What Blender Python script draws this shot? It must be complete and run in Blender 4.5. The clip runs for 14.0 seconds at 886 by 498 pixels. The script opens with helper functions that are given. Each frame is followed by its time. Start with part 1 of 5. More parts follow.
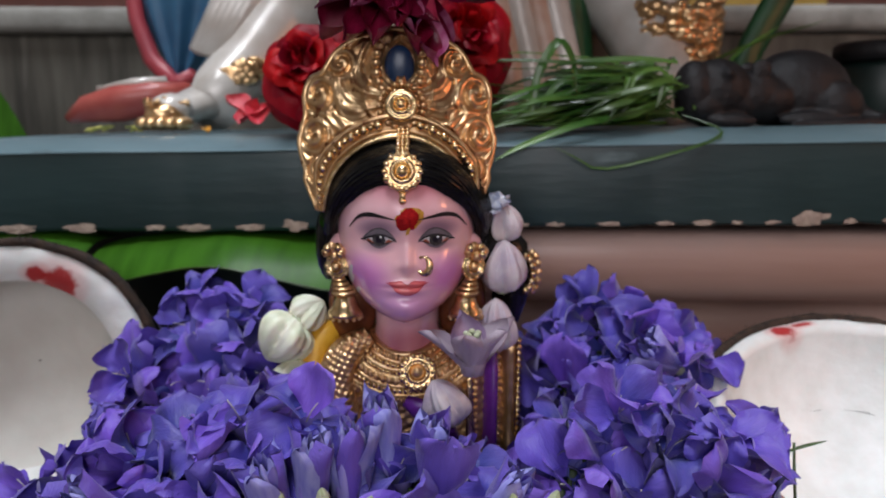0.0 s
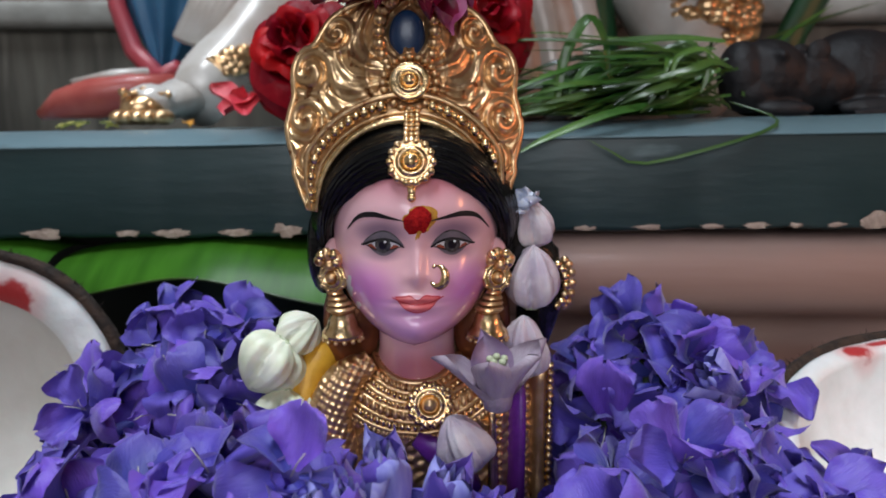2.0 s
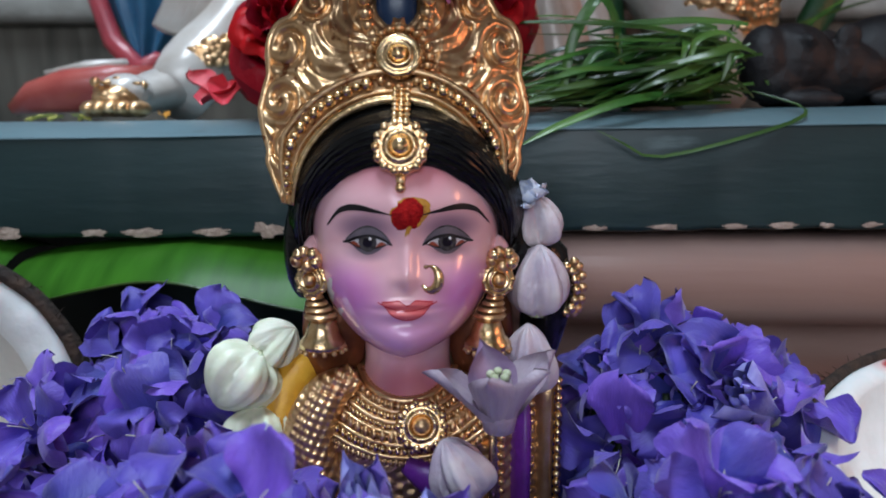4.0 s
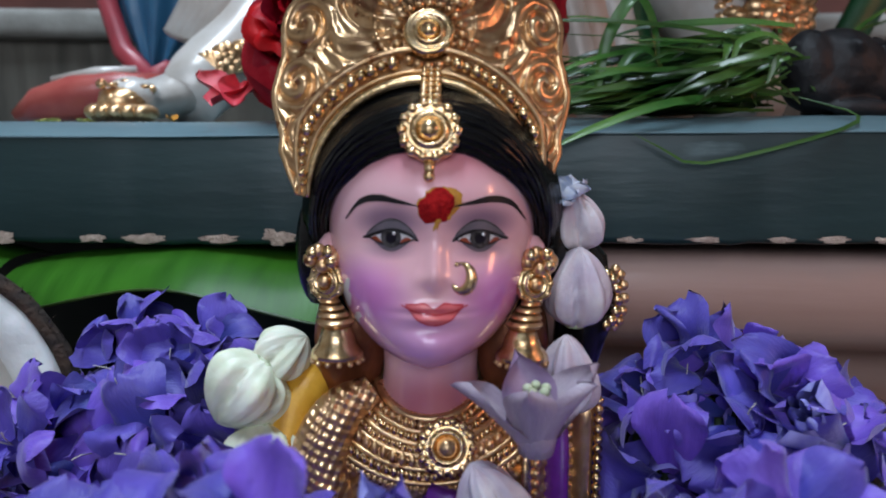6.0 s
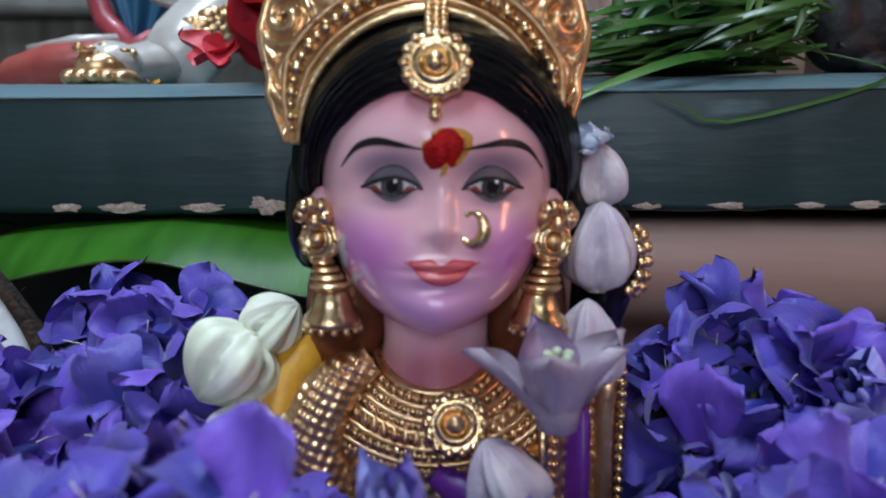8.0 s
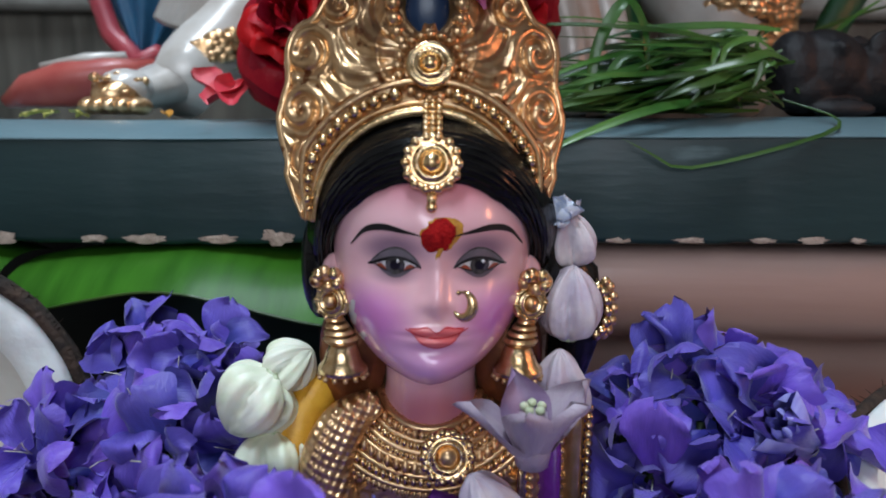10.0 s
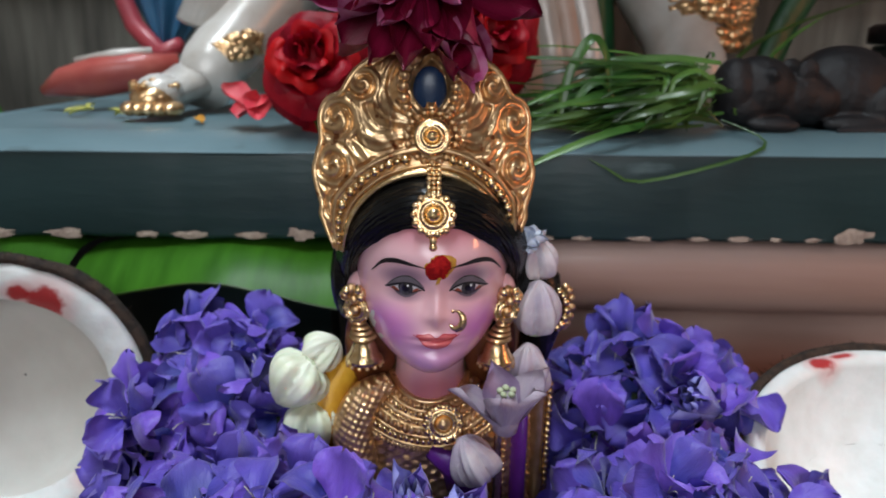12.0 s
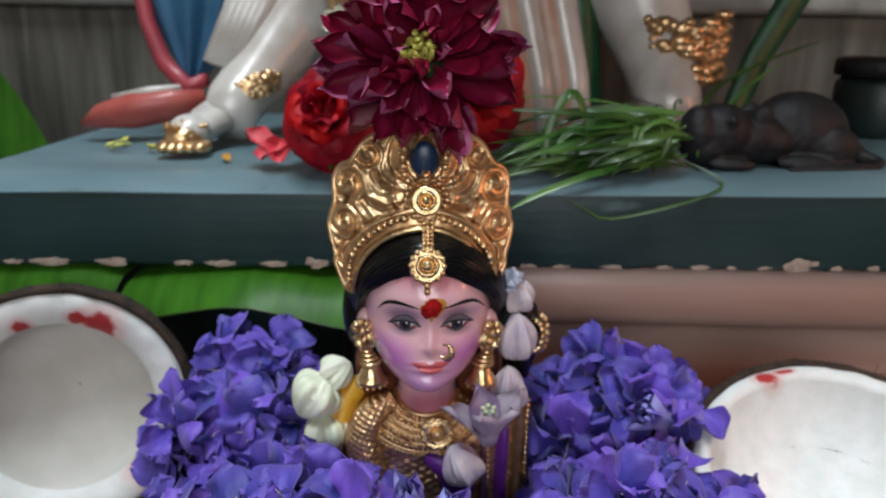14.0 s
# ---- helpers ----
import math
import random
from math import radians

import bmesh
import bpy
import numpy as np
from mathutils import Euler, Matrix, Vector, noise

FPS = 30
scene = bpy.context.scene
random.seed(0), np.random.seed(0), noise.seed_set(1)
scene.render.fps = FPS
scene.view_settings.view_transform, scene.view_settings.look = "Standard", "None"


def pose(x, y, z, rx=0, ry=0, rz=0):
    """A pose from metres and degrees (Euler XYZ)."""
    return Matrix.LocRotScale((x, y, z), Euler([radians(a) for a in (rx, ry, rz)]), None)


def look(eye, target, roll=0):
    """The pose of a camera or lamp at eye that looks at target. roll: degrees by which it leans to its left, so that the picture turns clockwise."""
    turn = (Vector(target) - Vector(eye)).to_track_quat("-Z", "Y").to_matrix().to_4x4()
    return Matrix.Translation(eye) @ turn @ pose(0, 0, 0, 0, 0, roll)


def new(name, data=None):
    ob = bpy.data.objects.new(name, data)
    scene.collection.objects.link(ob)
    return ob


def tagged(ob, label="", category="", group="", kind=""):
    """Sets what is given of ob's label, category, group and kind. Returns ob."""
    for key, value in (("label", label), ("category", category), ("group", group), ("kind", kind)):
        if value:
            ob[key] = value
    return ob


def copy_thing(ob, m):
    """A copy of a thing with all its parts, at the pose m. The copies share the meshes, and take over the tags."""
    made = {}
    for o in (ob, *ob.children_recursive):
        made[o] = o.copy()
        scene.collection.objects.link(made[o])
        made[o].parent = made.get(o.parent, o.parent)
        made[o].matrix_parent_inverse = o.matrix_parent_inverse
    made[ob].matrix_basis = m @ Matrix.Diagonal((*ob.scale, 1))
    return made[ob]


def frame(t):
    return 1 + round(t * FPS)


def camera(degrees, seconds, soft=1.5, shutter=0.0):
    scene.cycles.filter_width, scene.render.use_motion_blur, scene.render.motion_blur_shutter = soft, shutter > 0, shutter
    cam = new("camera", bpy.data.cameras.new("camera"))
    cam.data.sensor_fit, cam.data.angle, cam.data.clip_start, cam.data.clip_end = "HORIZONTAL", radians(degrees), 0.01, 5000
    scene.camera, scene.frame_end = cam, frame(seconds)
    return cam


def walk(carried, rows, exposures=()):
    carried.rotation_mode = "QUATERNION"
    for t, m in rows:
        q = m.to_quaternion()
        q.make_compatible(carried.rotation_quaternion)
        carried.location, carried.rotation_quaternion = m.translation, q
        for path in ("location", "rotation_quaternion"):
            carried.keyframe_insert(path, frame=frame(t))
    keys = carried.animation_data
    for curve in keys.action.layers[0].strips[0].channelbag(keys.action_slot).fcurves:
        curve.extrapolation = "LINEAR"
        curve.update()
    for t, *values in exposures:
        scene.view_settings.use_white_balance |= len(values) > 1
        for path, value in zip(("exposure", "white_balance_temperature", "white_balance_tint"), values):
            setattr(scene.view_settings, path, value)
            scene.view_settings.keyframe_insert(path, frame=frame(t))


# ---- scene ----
cam = camera(62.3, 14.0, 1.8)
METRES, EYE, TILT, LEAN, TURN = 0.25, 0.148, -10.0, 0.0, 0.0
ROWS = [
    (0.0, 0.0, 0.0, 0.0, -0.0, 0.0, -0.0),
    (0.5, 0.0, 0.0538, -0.0042, 0.56, -0.08, 0.02),
    (1.0, -0.0233, 0.1029, -0.0103, 0.12, 0.05, -0.17),
    (1.5, -0.0134, 0.1274, -0.0038, 0.13, 0.86, 0.77),
    (2.0, -0.0138, 0.1563, -0.0018, 0.3, 0.7, 0.2),
    (2.5, -0.007, 0.1766, -0.0057, -0.26, 0.27, 0.55),
    (3.0, -0.0043, 0.2042, -0.0078, 0.36, 0.77, 0.29),
    (5.5, -0.0211, 0.2986, -0.0236, 0.15, 2.42, -0.28),
    (6.0, -0.0281, 0.3185, -0.0366, 0.82, 4.06, -0.84),
    (6.5, -0.0426, 0.3391, -0.0468, 0.91, 3.92, -0.97),
    (7.0, -0.0312, 0.3524, -0.0398, 0.95, 3.83, -0.71),
    (7.5, -0.0323, 0.366, -0.041, 1.16, 3.55, -0.15),
    (8.0, -0.038, 0.3847, -0.0619, 0.4, 3.63, -0.54),
    (8.5, -0.0291, 0.3944, -0.0407, 0.51, 4.46, -0.27),
    (11.0, -0.0522, 0.1968, 0.063, -1.2, -2.65, -0.79),
    (11.5, -0.0534, 0.1586, 0.0965, -1.37, -3.65, -0.67),
    (12.0, -0.0588, 0.0933, 0.1311, -1.52, -5.67, -0.93),
    (12.5, -0.0643, 0.0626, 0.1552, -1.36, -6.49, -1.33),
    (13.0, -0.0559, -0.0056, 0.1894, -1.27, -6.39, -1.34),
    (13.5, -0.048, -0.0278, 0.2106, -1.01, -6.92, -1.09),
    (14.0, -0.0414, -0.0606, 0.2302, -0.72, -7.29, -0.78),
]
walk(cam, [(t, pose(0, 0, EYE, TILT, LEAN, TURN) @ pose(METRES * x, METRES * y, METRES * z, 90 + pitch, roll, yaw)) for t, x, y, z, yaw, pitch, roll in ROWS],
     exposures=[(0.0, -0.48, 6600, 17), (1.5, -0.38, 6450, 15), (3.0, -0.34, 6000, 10), (5.5, -0.36, 5800, 10), (8.5, -0.38, 5650, 9), (11.0, -0.32, 6200, 10), (14.0, -0.40, 6450, 10)])

# ---- camera lens ----
cam.data.dof.use_dof = True
cam.data.dof.focus_distance = 0.180
cam.data.dof.aperture_fstop = 17

# ---- world and lights ----
world = bpy.data.worlds.new("room_air")
scene.world = world
world.use_nodes = True
world.node_tree.nodes["Background"].inputs[0].default_value = (0.8, 0.88, 1.0, 1)
world.node_tree.nodes["Background"].inputs[1].default_value = 0.03


def area_lamp(name, eye, target, sx, sy, watts, colour):
    data = bpy.data.lights.new(name, "AREA")
    data.shape, data.size, data.size_y, data.energy, data.color = "RECTANGLE", sx, sy, watts, colour
    ob = new(name, data)
    ob.matrix_world = look(eye, target)
    return ob


area_lamp("tube_light_lamp", (-0.12, 0.08, 1.45), (-0.10, 0.16, 0.0), 0.10, 1.1, 29, (0.84, 0.94, 1.0))
area_lamp("window_light_lamp", (-0.10, -1.6, 0.70), (0, 0.25, 0.1), 1.0, 0.8, 16.5, (0.94, 0.97, 1.0))
area_lamp("warm_lamp", (0.62, 0.02, 0.30), (0, 0.25, 0.13), 0.05, 0.12, 0.7, (1.0, 0.34, 0.14))


# ---- materials ----
def material(name, colour, rough=0.5, metal=0.0, second=None, scale=200.0, detail=6.0, lo=0.35, hi=0.65, bump=0.0,
             bump_scale=None, stretch=(1, 1, 1), vary=0.0, hue=0.004, sheen=0.0, coat=0.0, sss=0.0, spec=0.5, wear=None):
    m = bpy.data.materials.new(name)
    m.use_nodes = True
    nt = m.node_tree
    n, lk = nt.nodes, nt.links
    b = n["Principled BSDF"]
    b.inputs["Roughness"].default_value = rough
    b.inputs["Metallic"].default_value = metal
    b.inputs["Specular IOR Level"].default_value = spec
    b.inputs["Coat Weight"].default_value = coat
    b.inputs["Coat Roughness"].default_value = 0.12
    b.inputs["Sheen Weight"].default_value = sheen
    if sss:
        b.inputs["Subsurface Weight"].default_value = sss
        b.inputs["Subsurface Radius"].default_value = (0.004, 0.002, 0.002)
        b.inputs["Subsurface Scale"].default_value = 0.6
    tc = n.new("ShaderNodeTexCoord")
    mp = n.new("ShaderNodeMapping")
    mp.inputs["Scale"].default_value = stretch
    lk.new(tc.outputs["Object"], mp.inputs[0])
    no = n.new("ShaderNodeTexNoise")
    no.inputs["Scale"].default_value, no.inputs["Detail"].default_value = scale, detail
    lk.new(mp.outputs[0], no.inputs["Vector"])
    rp = n.new("ShaderNodeValToRGB")
    rp.color_ramp.elements[0].position, rp.color_ramp.elements[1].position = lo, hi
    rp.color_ramp.elements[0].color = (*colour, 1)
    rp.color_ramp.elements[1].color = (*(second or colour), 1)
    lk.new(no.outputs[0], rp.inputs[0])
    out = rp.outputs[0]
    if wear:
        w = n.new("ShaderNodeTexNoise")
        w.inputs["Scale"].default_value, w.inputs["Detail"].default_value = wear[1], 8
        lk.new(mp.outputs[0], w.inputs["Vector"])
        wr = n.new("ShaderNodeMapRange")
        wr.inputs[1].default_value, wr.inputs[2].default_value = wear[2], wear[2] + 0.06
        lk.new(w.outputs[0], wr.inputs[0])
        mx = n.new("ShaderNodeMix")
        mx.data_type = "RGBA"
        lk.new(wr.outputs[0], mx.inputs[0])
        lk.new(out, mx.inputs[6])
        mx.inputs[7].default_value = (*wear[0], 1)
        out = mx.outputs[2]
    if vary:
        oi = n.new("ShaderNodeObjectInfo")
        hs = n.new("ShaderNodeHueSaturation")
        mr = n.new("ShaderNodeMapRange")
        mr.inputs[3].default_value, mr.inputs[4].default_value = 1 - vary, 1 + vary
        lk.new(oi.outputs["Random"], mr.inputs[0])
        lk.new(mr.outputs[0], hs.inputs["Value"])
        mh = n.new("ShaderNodeMapRange")
        mh.inputs[3].default_value, mh.inputs[4].default_value = 0.5 - hue, 0.5 + hue
        lk.new(oi.outputs["Random"], mh.inputs[0])
        lk.new(mh.outputs[0], hs.inputs["Hue"])
        lk.new(out, hs.inputs["Color"])
        out = hs.outputs[0]
    lk.new(out, b.inputs["Base Color"])
    if bump:
        nb = n.new("ShaderNodeTexNoise")
        nb.inputs["Scale"].default_value, nb.inputs["Detail"].default_value = bump_scale or scale * 3, 5
        lk.new(mp.outputs[0], nb.inputs["Vector"])
        bp = n.new("ShaderNodeBump")
        bp.inputs["Strength"].default_value, bp.inputs["Distance"].default_value = bump, 0.001
        lk.new(nb.outputs[0], bp.inputs["Height"])
        lk.new(bp.outputs[0], b.inputs["Normal"])
    return m


GOLD = material("gold_paint", (0.66, 0.40, 0.19), 0.31, 0.9, (0.82, 0.56, 0.31), 260, bump=0.18, bump_scale=420, wear=((0.30, 0.12, 0.05), 240, 0.62))
GOLD_PALE = material("pale_gold", (0.88, 0.66, 0.38), 0.24, 1.0, (0.68, 0.44, 0.20), 500, bump=0.2, bump_scale=700)
HAIR = material("black_gloss_paint", (0.004, 0.004, 0.004), 0.20, 0, (0.007, 0.007, 0.007), 400, bump=0.2, bump_scale=300, stretch=(0.2, 1, 4), spec=0.32)
BLACK = material("black_line_paint", (0.008, 0.006, 0.008), 0.35)
IRIS = material("grey_iris_paint", (0.035, 0.032, 0.032), 0.2, 0, (0.10, 0.09, 0.09), 900, coat=0.5)
LID = material("grey_lid_paint", (0.16, 0.125, 0.15), 0.35, 0, (0.12, 0.10, 0.12), 500, coat=0.3)
EYE_WHITE = material("eye_white_paint", (0.72, 0.70, 0.70), 0.25, coat=0.4)
EYE_RED = material("red_brown_paint", (0.33, 0.07, 0.035), 0.3)
LIP = material("coral_lip_paint", (0.76, 0.18, 0.18), 0.28, 0, (0.68, 0.13, 0.14), 400, coat=0.3)
LIP_LINE = material("crimson_line_paint", (0.48, 0.02, 0.035), 0.35)
KUMKUM = material("red_kumkum_powder", (0.42, 0.012, 0.012), 0.9, 0, (0.26, 0.006, 0.008), 900, bump=0.8, bump_scale=1500, spec=0.1)
TURMERIC = material("turmeric_powder", (0.62, 0.33, 0.05), 0.9, 0, (0.5, 0.22, 0.05), 900, bump=0.5, spec=0.1)
BLUE_GEM = material("dark_blue_enamel", (0.010, 0.035, 0.095), 0.34, 0, (0.008, 0.025, 0.07), 300, coat=0.1)
PURPLE_CLOTH = material("purple_painted_cloth", (0.10, 0.015, 0.20), 0.4, 0, (0.14, 0.02, 0.27), 260, bump=0.2)
YELLOW_CLOTH = material("yellow_painted_cloth", (0.72, 0.38, 0.03), 0.45, 0, (0.62, 0.30, 0.02), 260, bump=0.2)
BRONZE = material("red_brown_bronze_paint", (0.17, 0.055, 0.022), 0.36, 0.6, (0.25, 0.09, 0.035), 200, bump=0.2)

PETAL = material("violet_petal", (0.044, 0.028, 0.28), 0.42, 0, (0.122, 0.080, 0.49), 120, lo=0.25, hi=0.75, bump=0.3, bump_scale=700, stretch=(3, 0.7, 1), vary=0.38, hue=0.022, sheen=0.2, sss=0.12, spec=0.3)
PETAL_TUBE = material("violet_flower_tube", (0.21, 0.16, 0.55), 0.5, 0, (0.30, 0.27, 0.62), 250, stretch=(1, 1, 0.2), vary=0.2, spec=0.3)
PETAL_WHITE = material("pale_blue_white_petal", (0.84, 0.86, 0.92), 0.35, 0, (0.55, 0.64, 0.90), 300, vary=0.15)
PETAL_PALE = material("pale_blue_violet_petal", (0.24, 0.23, 0.64), 0.5, 0, (0.36, 0.36, 0.72), 250, stretch=(3, 0.5, 1), vary=0.2, spec=0.3)
STAMEN = material("pale_stamen", (0.55, 0.52, 0.42), 0.6)
STEM_PALE = material("pale_green_white_stem", (0.55, 0.58, 0.42), 0.5, 0, (0.42, 0.5, 0.26), 300)
ROSE = material("red_rose_petal", (0.40, 0.003, 0.014), 0.5, 0, (0.25, 0.002, 0.009), 90, lo=0.3, hi=0.75, bump=0.4, bump_scale=500, vary=0.38, spec=0.25)
PINK_PETAL = material("pink_red_petal", (0.62, 0.03, 0.06), 0.5, 0, (0.70, 0.09, 0.10), 200, bump=0.2)
DAHLIA = material("maroon_dahlia_petal", (0.16, 0.003, 0.022), 0.36, 0, (0.27, 0.008, 0.050), 130, lo=0.3, hi=0.75, bump=0.3, bump_scale=600, stretch=(4, 0.6, 1), vary=0.35, spec=0.5)
DAHLIA_TIP = material("pink_dahlia_edge", (0.40, 0.05, 0.17), 0.35, 0, (0.55, 0.20, 0.33), 200, vary=0.3)
DAHLIA_EYE = material("yellow_green_floret", (0.55, 0.50, 0.12), 0.5, 0, (0.42, 0.42, 0.08), 300, bump=0.3)
WHITE_BUD = material("cream_white_bud", (0.82, 0.82, 0.68), 0.45, 0, (0.66, 0.71, 0.48), 170, lo=0.4, hi=0.8, bump=0.2, sss=0.1)
LILAC_BUD = material("grey_lilac_bud", (0.50, 0.41, 0.50), 0.45, 0, (0.80, 0.74, 0.72), 110, lo=0.35, hi=0.75, bump=0.25, bump_scale=900, sss=0.1)
LILAC_OPEN = material("dusky_mauve_petal", (0.34, 0.26, 0.35), 0.45, 0, (0.50, 0.42, 0.47), 130, lo=0.3, hi=0.75, bump=0.25, bump_scale=900, stretch=(3, 0.6, 1), sss=0.1)
LILAC_INNER = material("dusky_lilac_petal", (0.25, 0.16, 0.30), 0.5, 0, (0.38, 0.28, 0.40), 150, bump=0.2)
GREEN_LEAF = material("green_banana_leaf", (0.022, 0.085, 0.006), 0.36, 0, (0.045, 0.150, 0.012), 40, lo=0.3, hi=0.7, bump=0.08, bump_scale=200, stretch=(4, 0.5, 1), spec=0.17)
STEM_GREEN = material("green_stalk", (0.015, 0.030, 0.009), 0.6, 0, (0.025, 0.045, 0.013), 200)
GRASS = material("green_grass_blade", (0.024, 0.068, 0.010), 0.32, 0, (0.085, 0.165, 0.030), 30, vary=0.6, hue=0.012)
JAR = material("dark_green_enamel", (0.005, 0.013, 0.011), 0.45, 0, (0.008, 0.020, 0.017), 60)
DARK_GREEN = material("green_gloss_paint", (0.010, 0.055, 0.018), 0.42, 0, (0.016, 0.085, 0.028), 90, bump=0.3)
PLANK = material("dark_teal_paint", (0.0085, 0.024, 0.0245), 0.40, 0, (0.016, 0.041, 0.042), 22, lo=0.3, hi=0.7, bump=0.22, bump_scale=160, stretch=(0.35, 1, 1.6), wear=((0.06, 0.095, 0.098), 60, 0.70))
# lighter copy of PLANK: light falling on the top is in the colour
PLANK_TOP = material("lit_top_teal_paint", (0.10, 0.165, 0.185), 0.38, 0, (0.15, 0.225, 0.25), 26, lo=0.3, hi=0.7, bump=0.2, bump_scale=160, stretch=(0.5, 1, 1), wear=((0.09, 0.13, 0.14), 45, 0.62))
CHIP = material("bare_plaster_chip", (0.46, 0.36, 0.29), 0.9, 0, (0.30, 0.22, 0.18), 250, bump=0.8, bump_scale=800)
STEP = material("red_brown_polished_wood", (0.62, 0.42, 0.36), 0.45, 0, (0.52, 0.33, 0.27), 16, lo=0.3, hi=0.7, bump=0.12, bump_scale=80, stretch=(0.6, 3, 6), coat=0.15)
WALL = material("weathered_grey_board", (0.175, 0.160, 0.130), 0.85, 0, (0.052, 0.047, 0.038), 26, lo=0.3, hi=0.68, bump=0.7, bump_scale=140, stretch=(2.2, 1, 0.25), wear=((0.17, 0.155, 0.13), 20, 0.6))
LEDGE = material("pale_cement", (0.30, 0.29, 0.26), 0.85, 0, (0.19, 0.18, 0.16), 40, bump=0.6, bump_scale=200)
CLAY = material("black_clay", (0.007, 0.006, 0.007), 0.55, 0, (0.013, 0.011, 0.012), 90, bump=0.7, bump_scale=300, wear=((0.020, 0.016, 0.016), 70, 0.66), spec=0.4)
SILVER = material("pearl_white_paint", (0.70, 0.67, 0.63), 0.30, 0.1, (0.50, 0.45, 0.40), 38, bump=0.4)
BLUE_CLOTH = material("blue_painted_drapery", (0.04, 0.16, 0.28), 0.45, 0, (0.022, 0.10, 0.20), 40, bump=0.2, coat=0.2)
RED_CLOTH = material("pink_red_painted_trim", (0.42, 0.055, 0.07), 0.4, 0, (0.30, 0.04, 0.055), 60, bump=0.2, coat=0.2)
PEACH_RED = material("coral_red_paint", (0.46, 0.11, 0.085), 0.4, 0, (0.36, 0.06, 0.05), 60, bump=0.2, coat=0.2)
PEACH = material("peach_paint", (0.45, 0.25, 0.17), 0.4, 0, (0.55, 0.40, 0.32), 60, bump=0.2)
SHELL = material("coconut_shell_fibre", (0.055, 0.030, 0.018), 0.9, 0, (0.018, 0.011, 0.008), 220, bump=1.0, bump_scale=700, stretch=(1, 1, 0.2))
FLESH = material("white_coconut_flesh", (0.74, 0.72, 0.69), 0.5, 0, (0.66, 0.63, 0.60), 120, bump=0.35, bump_scale=350, sss=0.15)
# cavity lining, greyer than the flesh ring
FLESH_IN = material("grey_coconut_lining", (0.68, 0.65, 0.60), 0.6, 0, (0.56, 0.52, 0.47), 40, lo=0.3, hi=0.75, bump=0.3, bump_scale=160, sss=0.12, spec=0.25)
FLOOR = material("dark_brown_tabletop", (0.060, 0.038, 0.028), 0.4, 0, (0.035, 0.022, 0.017), 18, bump=0.2, stretch=(0.5, 4, 1))
ROOM = material("cream_room_plaster", (0.62, 0.58, 0.52), 0.85, 0, (0.52, 0.48, 0.43), 5, bump=0.3, bump_scale=60)
ROOM_RED = material("brick_red_panel", (0.17, 0.06, 0.045), 0.6, 0, (0.11, 0.04, 0.03), 12, bump=0.3)
OCHRE = material("ochre_trim", (0.50, 0.32, 0.07), 0.6, 0, (0.42, 0.25, 0.05), 20)


def skin_material(cx):
    """Glossy doll skin, airbrushed: magenta cheeks, violet eye shade, rosy hairline."""
    m = material("pink_doll_skin", (0.83, 0.45, 0.49), 0.20, 0, (0.86, 0.50, 0.54), 90, bump=0.03, bump_scale=300, coat=0.6, sss=0.05)
    nt = m.node_tree
    n, lk = nt.nodes, nt.links
    b = n["Principled BSDF"]
    out = b.inputs["Base Color"].links[0].from_socket
    tc = n.new("ShaderNodeTexCoord")
    spots = [((cx - 0.0145, 0.216, 0.1010), (0.012, 0.02, 0.0090), (0.64, 0.21, 0.54), 0.92),
             ((cx + 0.0145, 0.216, 0.1010), (0.012, 0.02, 0.0090), (0.64, 0.21, 0.54), 0.92),
             ((cx, 0.212, 0.092), (0.018, 0.02, 0.009), (0.66, 0.33, 0.60), 0.85),
             ((cx - 0.0090, 0.215, 0.1160), (0.0082, 0.02, 0.0040), (0.13, 0.08, 0.15), 0.80),
             ((cx + 0.0090, 0.215, 0.1160), (0.0082, 0.02, 0.0040), (0.13, 0.08, 0.15), 0.80),
             ((cx - 0.0090, 0.215, 0.1105), (0.0060, 0.02, 0.0022), (0.18, 0.11, 0.17), 0.5),
             ((cx + 0.0090, 0.215, 0.1105), (0.0060, 0.02, 0.0022), (0.18, 0.11, 0.17), 0.5),
             ((cx, 0.222, 0.132), (0.024, 0.03, 0.010), (0.66, 0.20, 0.26), 0.85),
             ((cx, 0.225, 0.076), (0.016, 0.03, 0.010), (0.40, 0.09, 0.12), 0.8)]
    for place, radii, colour, weight in spots:
        sub = n.new("ShaderNodeVectorMath")
        sub.operation = "SUBTRACT"
        lk.new(tc.outputs["Object"], sub.inputs[0])
        sub.inputs[1].default_value = place
        div = n.new("ShaderNodeVectorMath")
        div.operation = "DIVIDE"
        lk.new(sub.outputs[0], div.inputs[0])
        div.inputs[1].default_value = radii
        ln = n.new("ShaderNodeVectorMath")
        ln.operation = "LENGTH"
        lk.new(div.outputs[0], ln.inputs[0])
        mr = n.new("ShaderNodeMapRange")
        mr.interpolation_type = "SMOOTHSTEP"
        mr.inputs[1].default_value, mr.inputs[2].default_value = 0.25, 1.15
        mr.inputs[3].default_value, mr.inputs[4].default_value = weight, 0.0
        lk.new(ln.outputs["Value"], mr.inputs[0])
        mx = n.new("ShaderNodeMix")
        mx.data_type = "RGBA"
        lk.new(mr.outputs[0], mx.inputs[0])
        lk.new(out, mx.inputs[6])
        mx.inputs[7].default_value = (*colour, 1)
        out = mx.outputs[2]
    lk.new(out, b.inputs["Base Color"])
    return m


